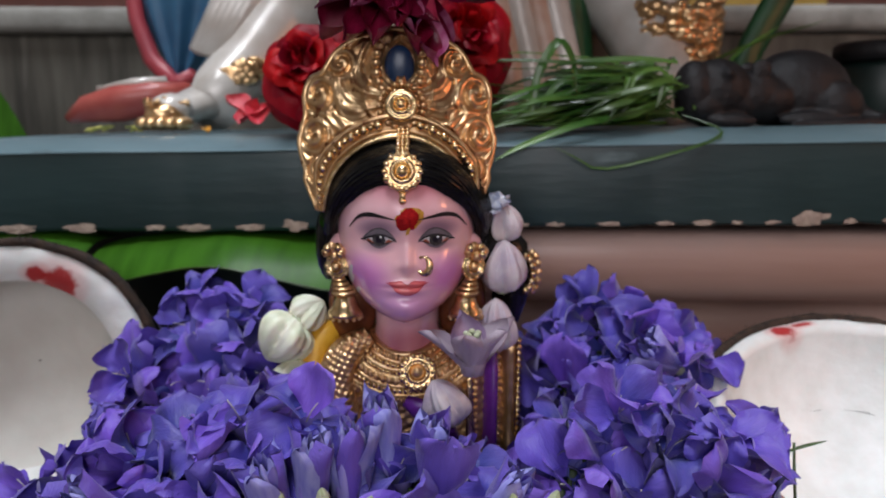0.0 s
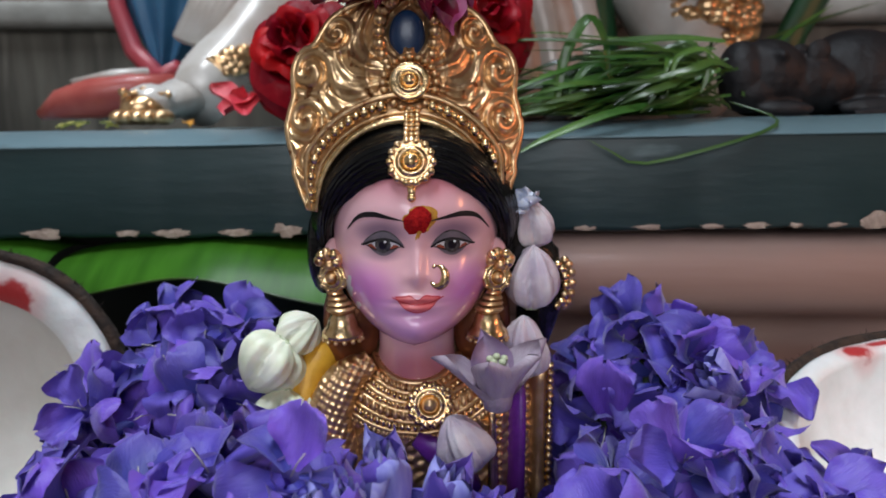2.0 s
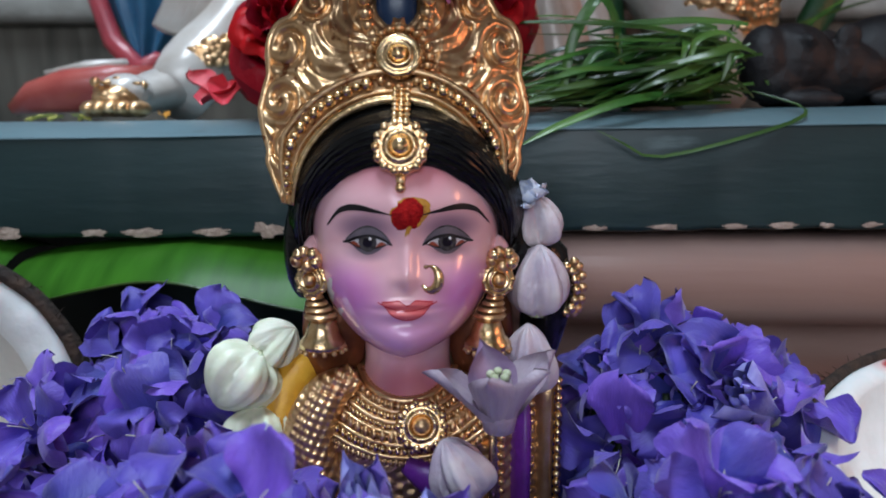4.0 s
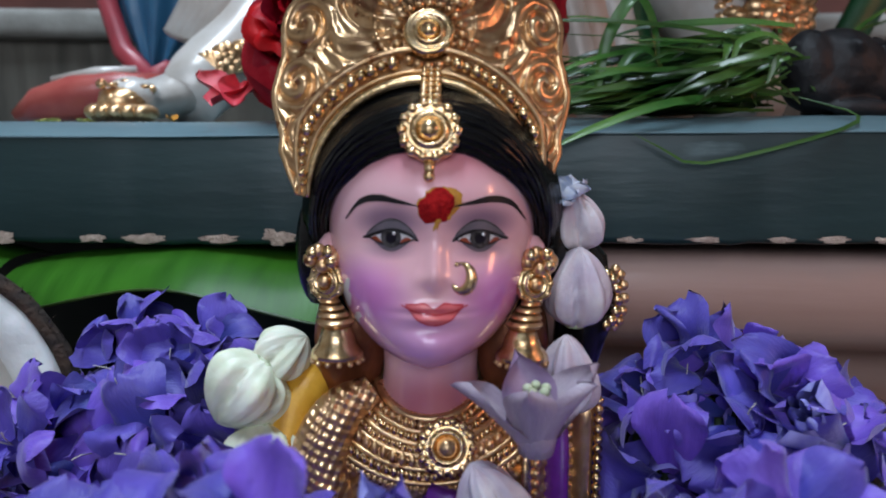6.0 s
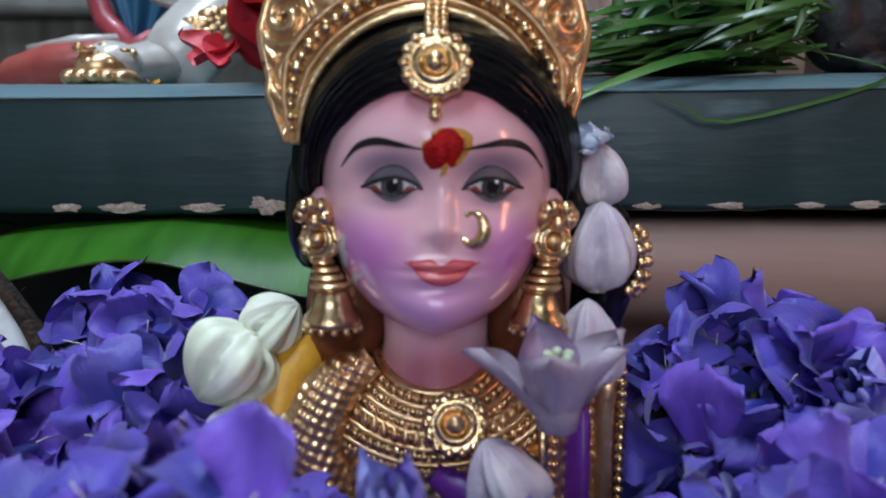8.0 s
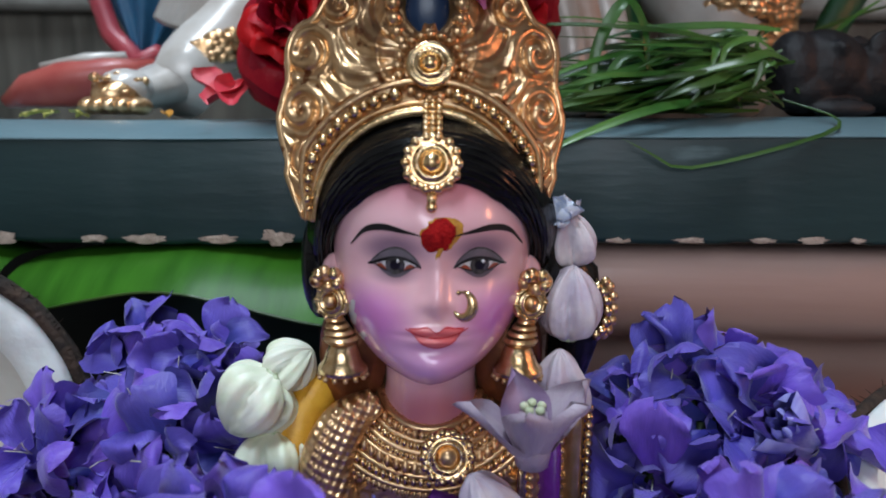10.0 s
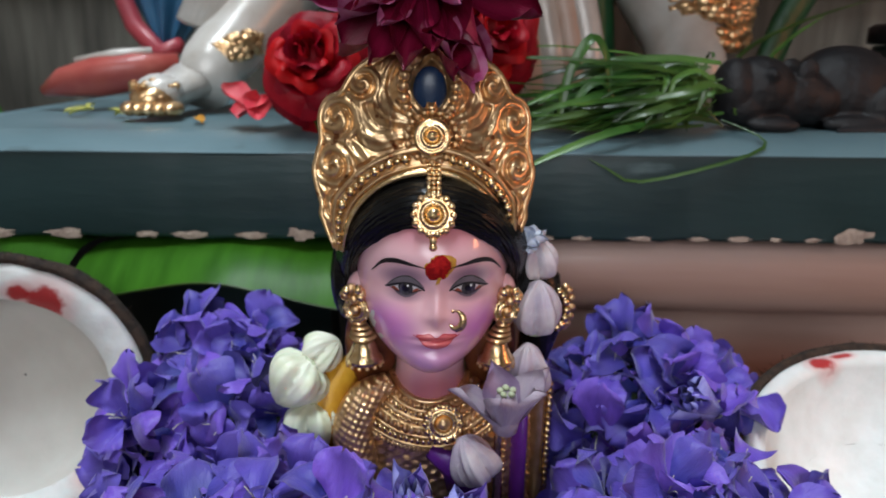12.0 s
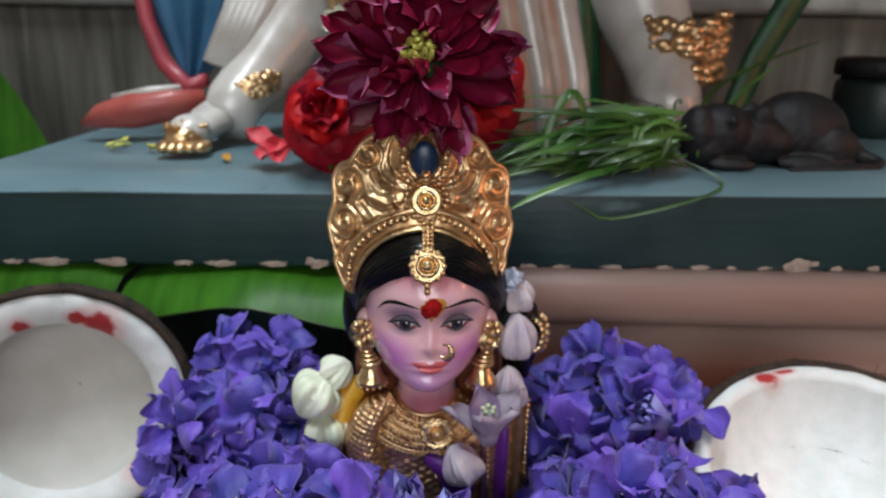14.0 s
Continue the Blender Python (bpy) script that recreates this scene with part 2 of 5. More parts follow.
def petal_gradient(m, length, colour, weight):
    """Petal paint that pales from the throat to the rim of the petal."""
    n, lk = m.node_tree.nodes, m.node_tree.links
    b = n["Principled BSDF"]
    out = b.inputs["Base Color"].links[0].from_socket
    tc, sp = n.new("ShaderNodeTexCoord"), n.new("ShaderNodeSeparateXYZ")
    lk.new(tc.outputs["Object"], sp.inputs[0])
    mr = n.new("ShaderNodeMapRange")
    mr.interpolation_type = "SMOOTHSTEP"
    mr.inputs[1].default_value, mr.inputs[2].default_value = 0.15 * length, length
    mr.inputs[3].default_value, mr.inputs[4].default_value = 0.0, weight
    lk.new(sp.outputs[1], mr.inputs[0])
    mx = n.new("ShaderNodeMix")
    mx.data_type = "RGBA"
    lk.new(mr.outputs[0], mx.inputs[0])
    lk.new(out, mx.inputs[6])
    mx.inputs[7].default_value = (*colour, 1)
    lk.new(mx.outputs[2], b.inputs["Base Color"])


petal_gradient(PETAL, 0.016, (0.20, 0.125, 0.55), 0.45)


def flesh_material(spots):
    """Coconut flesh with soft smears of red powder at (x, y, size)."""
    m = material("stained_coconut_flesh", (0.84, 0.83, 0.81), 0.45, 0, (0.76, 0.75, 0.72), 120, bump=0.35, bump_scale=350, sss=0.15)
    nt = m.node_tree
    n, lk = nt.nodes, nt.links
    b = n["Principled BSDF"]
    out = b.inputs["Base Color"].links[0].from_socket
    tc = n.new("ShaderNodeTexCoord")
    for freq, amp, lo, hi, weight, colour in ((90, 0.5, 0.75, 1.5, 0.45, (0.72, 0.30, 0.28)), (260, 0.9, 0.50, 0.85, 0.96, (0.44, 0.012, 0.014))):
        no = n.new("ShaderNodeTexNoise")
        no.inputs["Scale"].default_value, no.inputs["Detail"].default_value = freq, 6
        lk.new(tc.outputs["Object"], no.inputs["Vector"])
        for x, y, sx, sy in spots:
            sub = n.new("ShaderNodeVectorMath")
            sub.operation = "SUBTRACT"
            lk.new(tc.outputs["Object"], sub.inputs[0])
            sub.inputs[1].default_value = (x, y, 0)
            div = n.new("ShaderNodeVectorMath")
            div.operation = "DIVIDE"
            lk.new(sub.outputs[0], div.inputs[0])
            div.inputs[1].default_value = (sx, sy, 0.02)
            ln = n.new("ShaderNodeVectorMath")
            ln.operation = "LENGTH"
            lk.new(div.outputs[0], ln.inputs[0])
            ad = n.new("ShaderNodeMath")
            ad.operation = "MULTIPLY_ADD"
            lk.new(no.outputs[0], ad.inputs[0])
            ad.inputs[1].default_value = amp
            lk.new(ln.outputs["Value"], ad.inputs[2])
            mr = n.new("ShaderNodeMapRange")
            mr.interpolation_type = "SMOOTHSTEP"
            mr.inputs[1].default_value, mr.inputs[2].default_value = lo + amp * 0.5, hi + amp * 0.5
            mr.inputs[3].default_value, mr.inputs[4].default_value = weight, 0.0
            lk.new(ad.outputs[0], mr.inputs[0])
            mx = n.new("ShaderNodeMix")
            mx.data_type = "RGBA"
            lk.new(mr.outputs[0], mx.inputs[0])
            lk.new(out, mx.inputs[6])
            mx.inputs[7].default_value = (*colour, 1)
            out = mx.outputs[2]
    lk.new(out, b.inputs["Base Color"])
    return m


CX = -0.0119
FACE_TURN = 0.0013
SKIN = skin_material(CX + FACE_TURN)


# ---- mesh tools ----
class Shape:
    """Gathers vertices and faces, each face with a material slot."""

    def __init__(self):
        self.v, self.f, self.m = [], [], []

    def grid(self, fn, nu, nv, mat=0, close_u=False):
        base = len(self.v)
        cols = nu if close_u else nu + 1
        for j in range(nv + 1):
            for i in range(cols):
                self.v.append(tuple(fn(i / nu, j / nv)))
        for j in range(nv):
            for i in range(nu):
                a, b = base + j * cols + i, base + j * cols + (i + 1) % cols
                self.f.append((a, b, b + cols, a + cols))
                self.m.append(mat)
        return self

    def tube(self, pts, radii, n=8, mat=0, flat=1.0):
        pts = [Vector(p) for p in pts]
        k = len(pts)
        if not hasattr(radii, "__len__"):
            radii = [radii] * k
        side = None
        rings = []
        for i, p in enumerate(pts):
            d = (pts[min(i + 1, k - 1)] - pts[max(i - 1, 0)]).normalized()
            if side is None:
                side = d.cross(Vector((0.31, 0.55, 0.77))).normalized()
            side = (side - d * side.dot(d)).normalized()
            up = d.cross(side)
            rings.append((p, side.copy(), up, radii[i]))
        base = len(self.v)
        for p, s, u, r in rings:
            for a in range(n):
                w = 2 * math.pi * a / n
                self.v.append(tuple(p + s * (r * math.cos(w)) + u * (r * flat * math.sin(w))))
        for i in range(k - 1):
            for a in range(n):
                q = base + i * n
                self.f.append((q + a, q + (a + 1) % n, q + n + (a + 1) % n, q + n + a))
                self.m.append(mat)
        self.f.append(tuple(base + a for a in range(n))[::-1])
        self.f.append(tuple(base + (k - 1) * n + a for a in range(n)))
        self.m += [mat, mat]
        return self

    def lathe(self, profile, n, m4=None, mat=0):
        """profile: (radius, height) pairs, turned about local z."""
        m4 = m4 or Matrix.Identity(4)
        base = len(self.v)
        for r, h in profile:
            for a in range(n):
                w = 2 * math.pi * a / n
                self.v.append(tuple(m4 @ Vector((r * math.cos(w), r * math.sin(w), h))))
        for i in range(len(profile) - 1):
            for a in range(n):
                q = base + i * n
                self.f.append((q + a, q + (a + 1) % n, q + n + (a + 1) % n, q + n + a))
                self.m.append(mat)
        return self

    def ball(self, c, r, mat=0, n=10, k=6, turn=None):
        rx, ry, rz = r if hasattr(r, "__len__") else (r, r, r)
        m4 = Matrix.Translation(c) @ (turn or Matrix.Identity(4)) @ Matrix.Diagonal((rx, ry, rz, 1))
        prof = [(max(math.sin(math.pi * i / k), 0.002), -math.cos(math.pi * i / k)) for i in range(k + 1)]
        return self.lathe(prof, n, m4, mat)

    def ring(self, c, r, thick, normal=(0, -1, 0), mat=0, n=20, k=6):
        m4 = facing(c, normal)
        prof = [(r + thick * math.cos(2 * math.pi * i / k), thick * math.sin(2 * math.pi * i / k)) for i in range(k + 1)]
        return self.lathe(prof, n, m4, mat)

    def mesh(self, name, mats, smooth=True):
        me = bpy.data.meshes.new(name)
        me.from_pydata(self.v, [], self.f)
        for mt in (mats if isinstance(mats, (list, tuple)) else [mats]):
            me.materials.append(mt)
        me.polygons.foreach_set("material_index", self.m)
        me.polygons.foreach_set("use_smooth", [smooth] * len(self.f))
        me.update()
        return me


def facing(c, normal, spin=0.0):
    """A pose at c whose local z points along normal."""
    q = Vector(normal).normalized().to_track_quat("Z", "Y")
    return Matrix.Translation(c) @ q.to_matrix().to_4x4() @ Matrix.Rotation(spin, 4, "Z")


def part(name, shape, mats, parent, label="", m4=None, smooth=True):
    me = shape if isinstance(shape, bpy.types.Mesh) else shape.mesh(name, mats, smooth)
    ob = new(name, me)
    ob.parent = parent
    if m4:
        ob.matrix_basis = m4
    return tagged(ob, label)


def thing(name, label, category, group="", m4=None, kind=""):
    ob = new(name)
    ob.empty_display_size = 0.01
    if m4:
        ob.matrix_basis = m4
    return tagged(ob, label, category, group, kind)


def solid(name, shape, mats, label, category, group="", m4=None, kind="", smooth=True):
    ob = new(name, shape.mesh(name, mats, smooth))
    if m4:
        ob.matrix_basis = m4
    return tagged(ob, label, category, group, kind)


def box_shape(x0, x1, y0, y1, z0, z1, bevel=0.0, nx=1):
    """A box with rounded long edges, cut into nx pieces along x."""
    s = Shape()
    prof = []
    steps = 4
    for cy, cz, a0 in ((y1 - bevel, z1 - bevel, 0), (y0 + bevel, z1 - bevel, 90), (y0 + bevel, z0 + bevel, 180), (y1 - bevel, z0 + bevel, 270)):
        for i in range(steps + 1 if bevel else 1):
            a = radians(a0 + (90 * i / steps if bevel else 0))
            prof.append((cy + bevel * math.cos(a), cz + bevel * math.sin(a)))
    k = len(prof)
    for i in range(nx + 1):
        x = x0 + (x1 - x0) * i / nx
        for y, z in prof:
            s.v.append((x, y, z))
    for i in range(nx):
        for a in range(k):
            s.f.append((i * k + a, i * k + (a + 1) % k, (i + 1) * k + (a + 1) % k, (i + 1) * k + a))
            s.m.append(0)
    s.f += [tuple(range(k)), tuple(range(nx * k, nx * k + k))[::-1]]
    s.m += [0, 0]
    return s


def smooth_table(table, x):
    """Catmull-Rom through the table's points."""
    n = len(table)
    if x <= table[0][0]:
        return table[0][1]
    for i in range(n - 1):
        (x0, y0), (x1, y1) = table[i], table[i + 1]
        if x <= x1:
            w = (x - x0) / (x1 - x0)
            ym, yp = table[max(i - 1, 0)], table[min(i + 2, n - 1)]
            m0 = (y1 - ym[1]) / (x1 - ym[0]) * (x1 - x0)
            m1 = (yp[1] - y0) / (yp[0] - x0) * (x1 - x0)
            return (2 * w ** 3 - 3 * w * w + 1) * y0 + (w ** 3 - 2 * w * w + w) * m0 + (3 * w * w - 2 * w ** 3) * y1 + (w ** 3 - w * w) * m1
    return table[-1][1]


def petal_shape(length, width, base=0.25, cup=0.2, curl=0.4, ruffle=0.1, point=0.0, seed=0, nu=6, nv=8, tip_mat=0, twist=0.0):
    """A petal that grows along +y from the origin, its face towards +z."""
    s = Shape()
    rnd = random.Random(seed)
    ph = [rnd.uniform(0, 6.28) for _ in range(4)]

    def fn(u, v):
        w = width * (base + (1 - base) * math.sin(min(v * 1.25, 1) * math.pi / 2)) * 0.5
        end = max(0.0, (v - 0.62) / 0.38)
        w *= (1 - point) * math.sqrt(max(1 - end ** 2.6, 0.03)) + point * (1 - end ** 1.4)
        x = (2 * u - 1)
        edge = abs(x) ** 2
        y = length * v - length * 0.06 * edge * end
        z = cup * width * edge * 0.5 + curl * length * (v ** 2) * -0.5
        z += ruffle * width * edge * v * math.sin(7 * v + ph[0] + (2 if x > 0 else 0)) * 0.5 + ruffle * width * 0.35 * v * math.sin(4 * x + ph[1])
        z += twist * x * w * v
        y += ruffle * length * 0.12 * v * math.sin(5 * x + ph[2])
        return (x * w, y, z)
    s.grid(fn, nu, nv)
    if tip_mat:
        for k in range(len(s.m)):
            if k // nu >= nv - 1 or (k % nu in (0, nu - 1) and k // nu > nv * 0.45):
                s.m[k] = tip_mat
    return s


# ---- room ----
def wall(name, x0, x1, y0, y1, z0, z1, mat, label):
    return solid(name, box_shape(x0, x1, y0, y1, z0, z1), mat, label, "wall", kind="structure", smooth=False)


tagged(solid("floor", box_shape(-1.6, 1.6, -2.0, 1.25, -0.06, 0.0), FLOOR, "dark brown wooden surface under the offerings", "floor", kind="structure", smooth=False))
wall("wall_north", -1.6, 1.6, 1.25, 1.35, -0.06, 2.3, ROOM_RED, "brick red painted wall behind the altar")
wall("wall_south", -1.6, 1.6, -2.1, -2.0, -0.06, 2.3, ROOM, "plain cream plaster wall of the room")
wall("wall_west", -1.7, -1.6, -2.1, 1.35, -0.06, 2.3, ROOM, "plain cream plaster wall of the room")
wall("wall_east", 1.6, 1.7, -2.1, 1.35, -0.06, 2.3, ROOM, "plain cream plaster wall of the room")
solid("ceiling", box_shape(-1.7, 1.7, -2.1, 1.35, 2.3, 2.4), ROOM, "plain cream plaster ceiling", "ceiling", kind="structure", smooth=False)
for x0, x1 in ((0.40, 0.62),):
    solid("trim", box_shape(x0, x1, 1.235, 1.249, 0.30, 0.36), OCHRE, "ochre painted trim on a red wall", "trim", kind="structure", smooth=False)


def back_board():
    t = thing("back_parapet", "weathered grey cement parapet with a pale ledge", "parapet", kind="structure")
    body = Shape()

    def fn(u, v):
        x = -0.9 + 1.8 * u
        z = 0.0 + 0.215 * v
        y = 0.60 + 0.004 * noise.noise((x * 14, z * 5, 0)) + 0.0015 * noise.noise((x * 70, z * 9, 3))
        return (x, y, z)
    body.grid(fn, 180, 24)
    part("board", body, WALL, t)
    back = box_shape(-0.9, 0.9, 0.607, 0.68, 0.0, 0.2145)
    part("core", back, WALL, t, smooth=False)
    ledge = box_shape(-0.9, 0.9, 0.585, 0.70, 0.2152, 0.235, 0.006, 40)
    ledge.v = [(x, y + 0.003 * noise.noise((x * 9, 1, z * 20)), z + 0.002 * noise.noise((x * 7, y * 9, 4))) for x, y, z in ledge.v]
    part("ledge", ledge, LEDGE, t, "pale rough cement ledge")
    return t


back_board()


# ---- lower step and plank ----
def lower_step():
    s = Shape()
    prof = [(0.348, 0.1015), (0.311, 0.1008), (0.3045, 0.097), (0.302, 0.089), (0.303, 0.080), (0.308, 0.072), (0.318, 0.066),
            (0.332, 0.063), (0.344, 0.060), (0.346, 0.050), (0.346, 0.030), (0.346, 0.0005)]
    pts = [(smooth_table([(i, p[0]) for i, p in enumerate(prof)], j / 3), smooth_table([(i, p[1]) for i, p in enumerate(prof)], j / 3)) for j in range(3 * len(prof) - 2)]

    def fn(u, v):
        y, z = pts[min(int(round(v * (len(pts) - 1))), len(pts) - 1)]
        return (-0.045 + 0.485 * u, y, max(z, 0.0005))
    s.grid(fn, 30, len(pts) - 1)
    t = thing("altar_step", "polished red-brown wooden step with rounded mouldings under the plank", "step", m4=pose(0, 0.012, 0, 0, 0, -2.0))
    part("moulding", s, STEP, t)
    part("body", box_shape(-0.045, 0.44, 0.349, 0.56, 0.0005, 0.1010), STEP, t, smooth=False)
    return t


lower_step()


def plank():
    t = thing("painted_plank", "thick dark teal painted plank with chipped lower edge", "plank", m4=pose(0, 0.2998, 0, 0, -0.9, -2.2))
    s = box_shape(-0.222, 0.42, 0.0, 0.235, 0.1035, 0.1376, 0.0020, 90)
    s.v = [(x, y + 0.0012 * noise.noise((x * 22, z * 30, 2)) + (0.0016 * noise.noise((x * 90, 7, z * 60)) if z < 0.108 else 0),
            z + 0.0010 * noise.noise((x * 17, y * 22, 5)) + (0.0010 * noise.noise((x * 120, 3, 1)) if z < 0.107 else 0)) for x, y, z in s.v]
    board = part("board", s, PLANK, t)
    top = Shape()
    edge = [(-0.0006, 0.1366)] + [(0.0230 * i / 14, 0.1372 + 0.0058 * (1 - (1 - i / 14) ** 2.2)) for i in range(15)] + [(0.06 + 0.0435 * i, 0.1430) for i in range(5)] + [(0.2350, 0.1366)]
    k, nx = len(edge), 80
    for i in range(nx + 1):
        x = -0.2220 + 0.642 * i / nx
        for y, z in edge:
            top.v.append((x, y + 0.0008 * noise.noise((x * 22, z * 30, 2)), z + (0.0008 * noise.noise((x * 17, y * 22, 5)) if z > 0.1367 else 0)))
    for i in range(nx):
        for a in range(k):
            top.f.append((i * k + a, i * k + (a + 1) % k, (i + 1) * k + (a + 1) % k, (i + 1) * k + a))
            top.m.append(0)
    top.f += [tuple(range(k)), tuple(range(nx * k, nx * k + k))[::-1]]
    top.m += [0, 0]
    part("top_face", top, PLANK_TOP, t, "teal top face with the overhead light put into its lighter colour")
    # added dark board, makes the gap under the plank read as shade
    part("shade_backing", box_shape(-0.220, -0.060, 0.060, 0.085, 0.0045, 0.1030, 0.001), PLANK, t, smooth=False)
    rnd = random.Random(5)
    spots = [(0.150, 0.0060, 0.0042), (0.121, 0.0022, 0.0011), (0.166, 0.0030, 0.0014), (-0.078, 0.0055, 0.0016), (-0.060, 0.005, 0.003),
             (-0.102, 0.0062, 0.0018), (-0.118, 0.0045, 0.0015), (-0.150, 0.0075, 0.0022), (-0.178, 0.008, 0.0022), (-0.195, 0.004, 0.0015), (0.033, 0.0035, 0.0012),
             (0.048, 0.004, 0.0011), (0.070, 0.005, 0.0010), (0.092, 0.004, 0.0010), (0.107, 0.0045, 0.0012), (0.135, 0.003, 0.0010), (0.182, 0.003, 0.0014),
             (0.205, 0.006, 0.0018), (0.235, 0.004, 0.0013)]
    for x, w, h in spots:
        c = Shape()
        ph = rnd.uniform(0, 9)

        def fn(u, v):
            a = 2 * math.pi * u
            k = v * (1 + 0.55 * noise.noise((math.cos(a) * 1.4 + ph, math.sin(a) * 1.4, ph)) + 0.35 * noise.noise((math.cos(a) * 4, math.sin(a) * 4 + ph, ph)))
            return (x + w * k * math.cos(a), -0.0007 - 0.0002 * (1 - v), 0.1046 + 0.75 * h * (0.55 + k * math.sin(a)))
        c.grid(fn, 28, 3, close_u=True)
        part("bare_chip", c, CHIP, board, "beige chip of bare plaster")
    return t


plank()


# ---- banana leaf under the plank ----
def banana_leaf(name, pts, label, hang):
    """A leaf whose back edge lies under the plank and whose wavy front edge hangs down; pts: (x, front y, front z)."""
    s = Shape()
    tx, ty, tz = [[(i / (len(pts) - 1), p[k]) for i, p in enumerate(pts)] for k in range(3)]

    def fn(u, v):
        x, y, z = smooth_table(tx, u), smooth_table(ty, u), smooth_table(tz, u)
        yb, zb = 0.3285, 0.1000 - 0.0050 * (2 * u - 1.05) ** 2
        w = v
        px = x + 0.004 * (1 - w)
        py = yb + (y - yb) * w
        pz = zb + (z - zb) * (w ** 2.2) + 0.0035 * math.sin(math.pi * w) * hang
        pz += 0.0012 * math.sin(u * 13 + 1) * w * (1 - w)
        return (px, py - 0.004 * math.sin(math.pi * w) * (1 if w > 0.4 else 0.5), pz)
    s.grid(fn, 120, 16)
    t = thing(name, label, "leaf")
    part("blade", s, GREEN_LEAF, t)
    rim = Shape()
    rim.tube([fn(i / 80, 1.0) for i in range(81)], 0.0005, 6)
    part("leaf_edge", rim, GRASS, t, "pale thickened leaf edge")
    return t


banana_leaf("banana_leaf", [(-0.149, 0.290, 0.0800), (-0.136, 0.288, 0.0825), (-0.118, 0.285, 0.0870), (-0.100, 0.283, 0.0905), (-0.086, 0.282, 0.0905), (-0.070, 0.282, 0.0870), (-0.048, 0.282, 0.0820), (-0.028, 0.284, 0.079)],
            "glossy green banana leaf hanging from under the plank", 0.35)
banana_leaf("banana_leaf", [(-0.235, 0.305, 0.083), (-0.200, 0.302, 0.085), (-0.170, 0.300, 0.088), (-0.1500, 0.298, 0.090)],
            "cut piece of glossy green banana leaf under the plank", 0.6)


# ---- the idol: one moulded, painted figure ----
FACE_W = [(0.0858, 0.0004), (0.0865, 0.0052), (0.0888, 0.0112), (0.0925, 0.0156), (0.098, 0.0191), (0.104, 0.0212), (0.110, 0.0224), (0.117, 0.0226), (0.124, 0.0217), (0.131, 0.0198), (0.138, 0.0164), (0.144, 0.010), (0.147, 0.0005)]
FACE_Y = [(0.0858, 0.2205), (0.0880, 0.2160), (0.092, 0.2135), (0.097, 0.2128), (0.103, 0.2130), (0.108, 0.2138), (0.112, 0.2142), (0.117, 0.2136), (0.123, 0.2142), (0.130, 0.2178), (0.138, 0.2260), (0.147, 0.240)]


def bell(x, s):
    return math.exp(-(x / s) ** 2)


def face_y(x, z):
    """How far forward the painted face lies; x from its middle line."""
    w, yf = max(smooth_table(FACE_W, z), 1e-4), smooth_table(FACE_Y, z)
    c = max(1 - min(abs(x) / w, 1) ** 2.1, 0.0) ** 0.5
    y = 0.2385 - (0.2385 - yf) * c
    x -= FACE_TURN
    if 0.1010 < z < 0.1260:
        nose = smooth_table([(0.1016, 0.0), (0.1026, 0.0003), (0.1038, 0.0011), (0.1052, 0.0019), (0.1068, 0.0022), (0.109, 0.0020), (0.113, 0.0014), (0.118, 0.0007), (0.123, 0.0)], z - 260 * x * x)
        width = smooth_table([(0.1010, 0.0021), (0.1050, 0.0021), (0.110, 0.0018), (0.119, 0.0026)], z)
        y -= nose * bell(x, width)
    y -= 0.0005 * bell(abs(x) - 0.0026, 0.0014) * bell(z - 0.1052, 0.0016)
    for e in (-0.0088, 0.0088):
        y += 0.0016 * bell(x - e, 0.0075) * bell(z - 0.1134, 0.0045)
        y -= 0.0013 * bell(x - e, 0.0050) * bell(z - 0.1134, 0.0026)
    y -= 0.0006 * bell(x, 0.0050) * bell(z - 0.0998, 0.0009) + 0.0008 * bell(x, 0.0042) * bell(z - 0.0977, 0.0010)
    y += 0.0005 * bell(x, 0.006) * bell(z - 0.0987, 0.0005)
    y += 0.0006 * bell(x, 0.006) * bell(z - 0.0955, 0.0014)
    y -= 0.0012 * bell(x, 0.0050) * bell(z - 0.0915, 0.0030)
    y -= 0.0008 * bell(abs(x) - 0.0115, 0.005) * bell(z - 0.1025, 0.006)
    return y


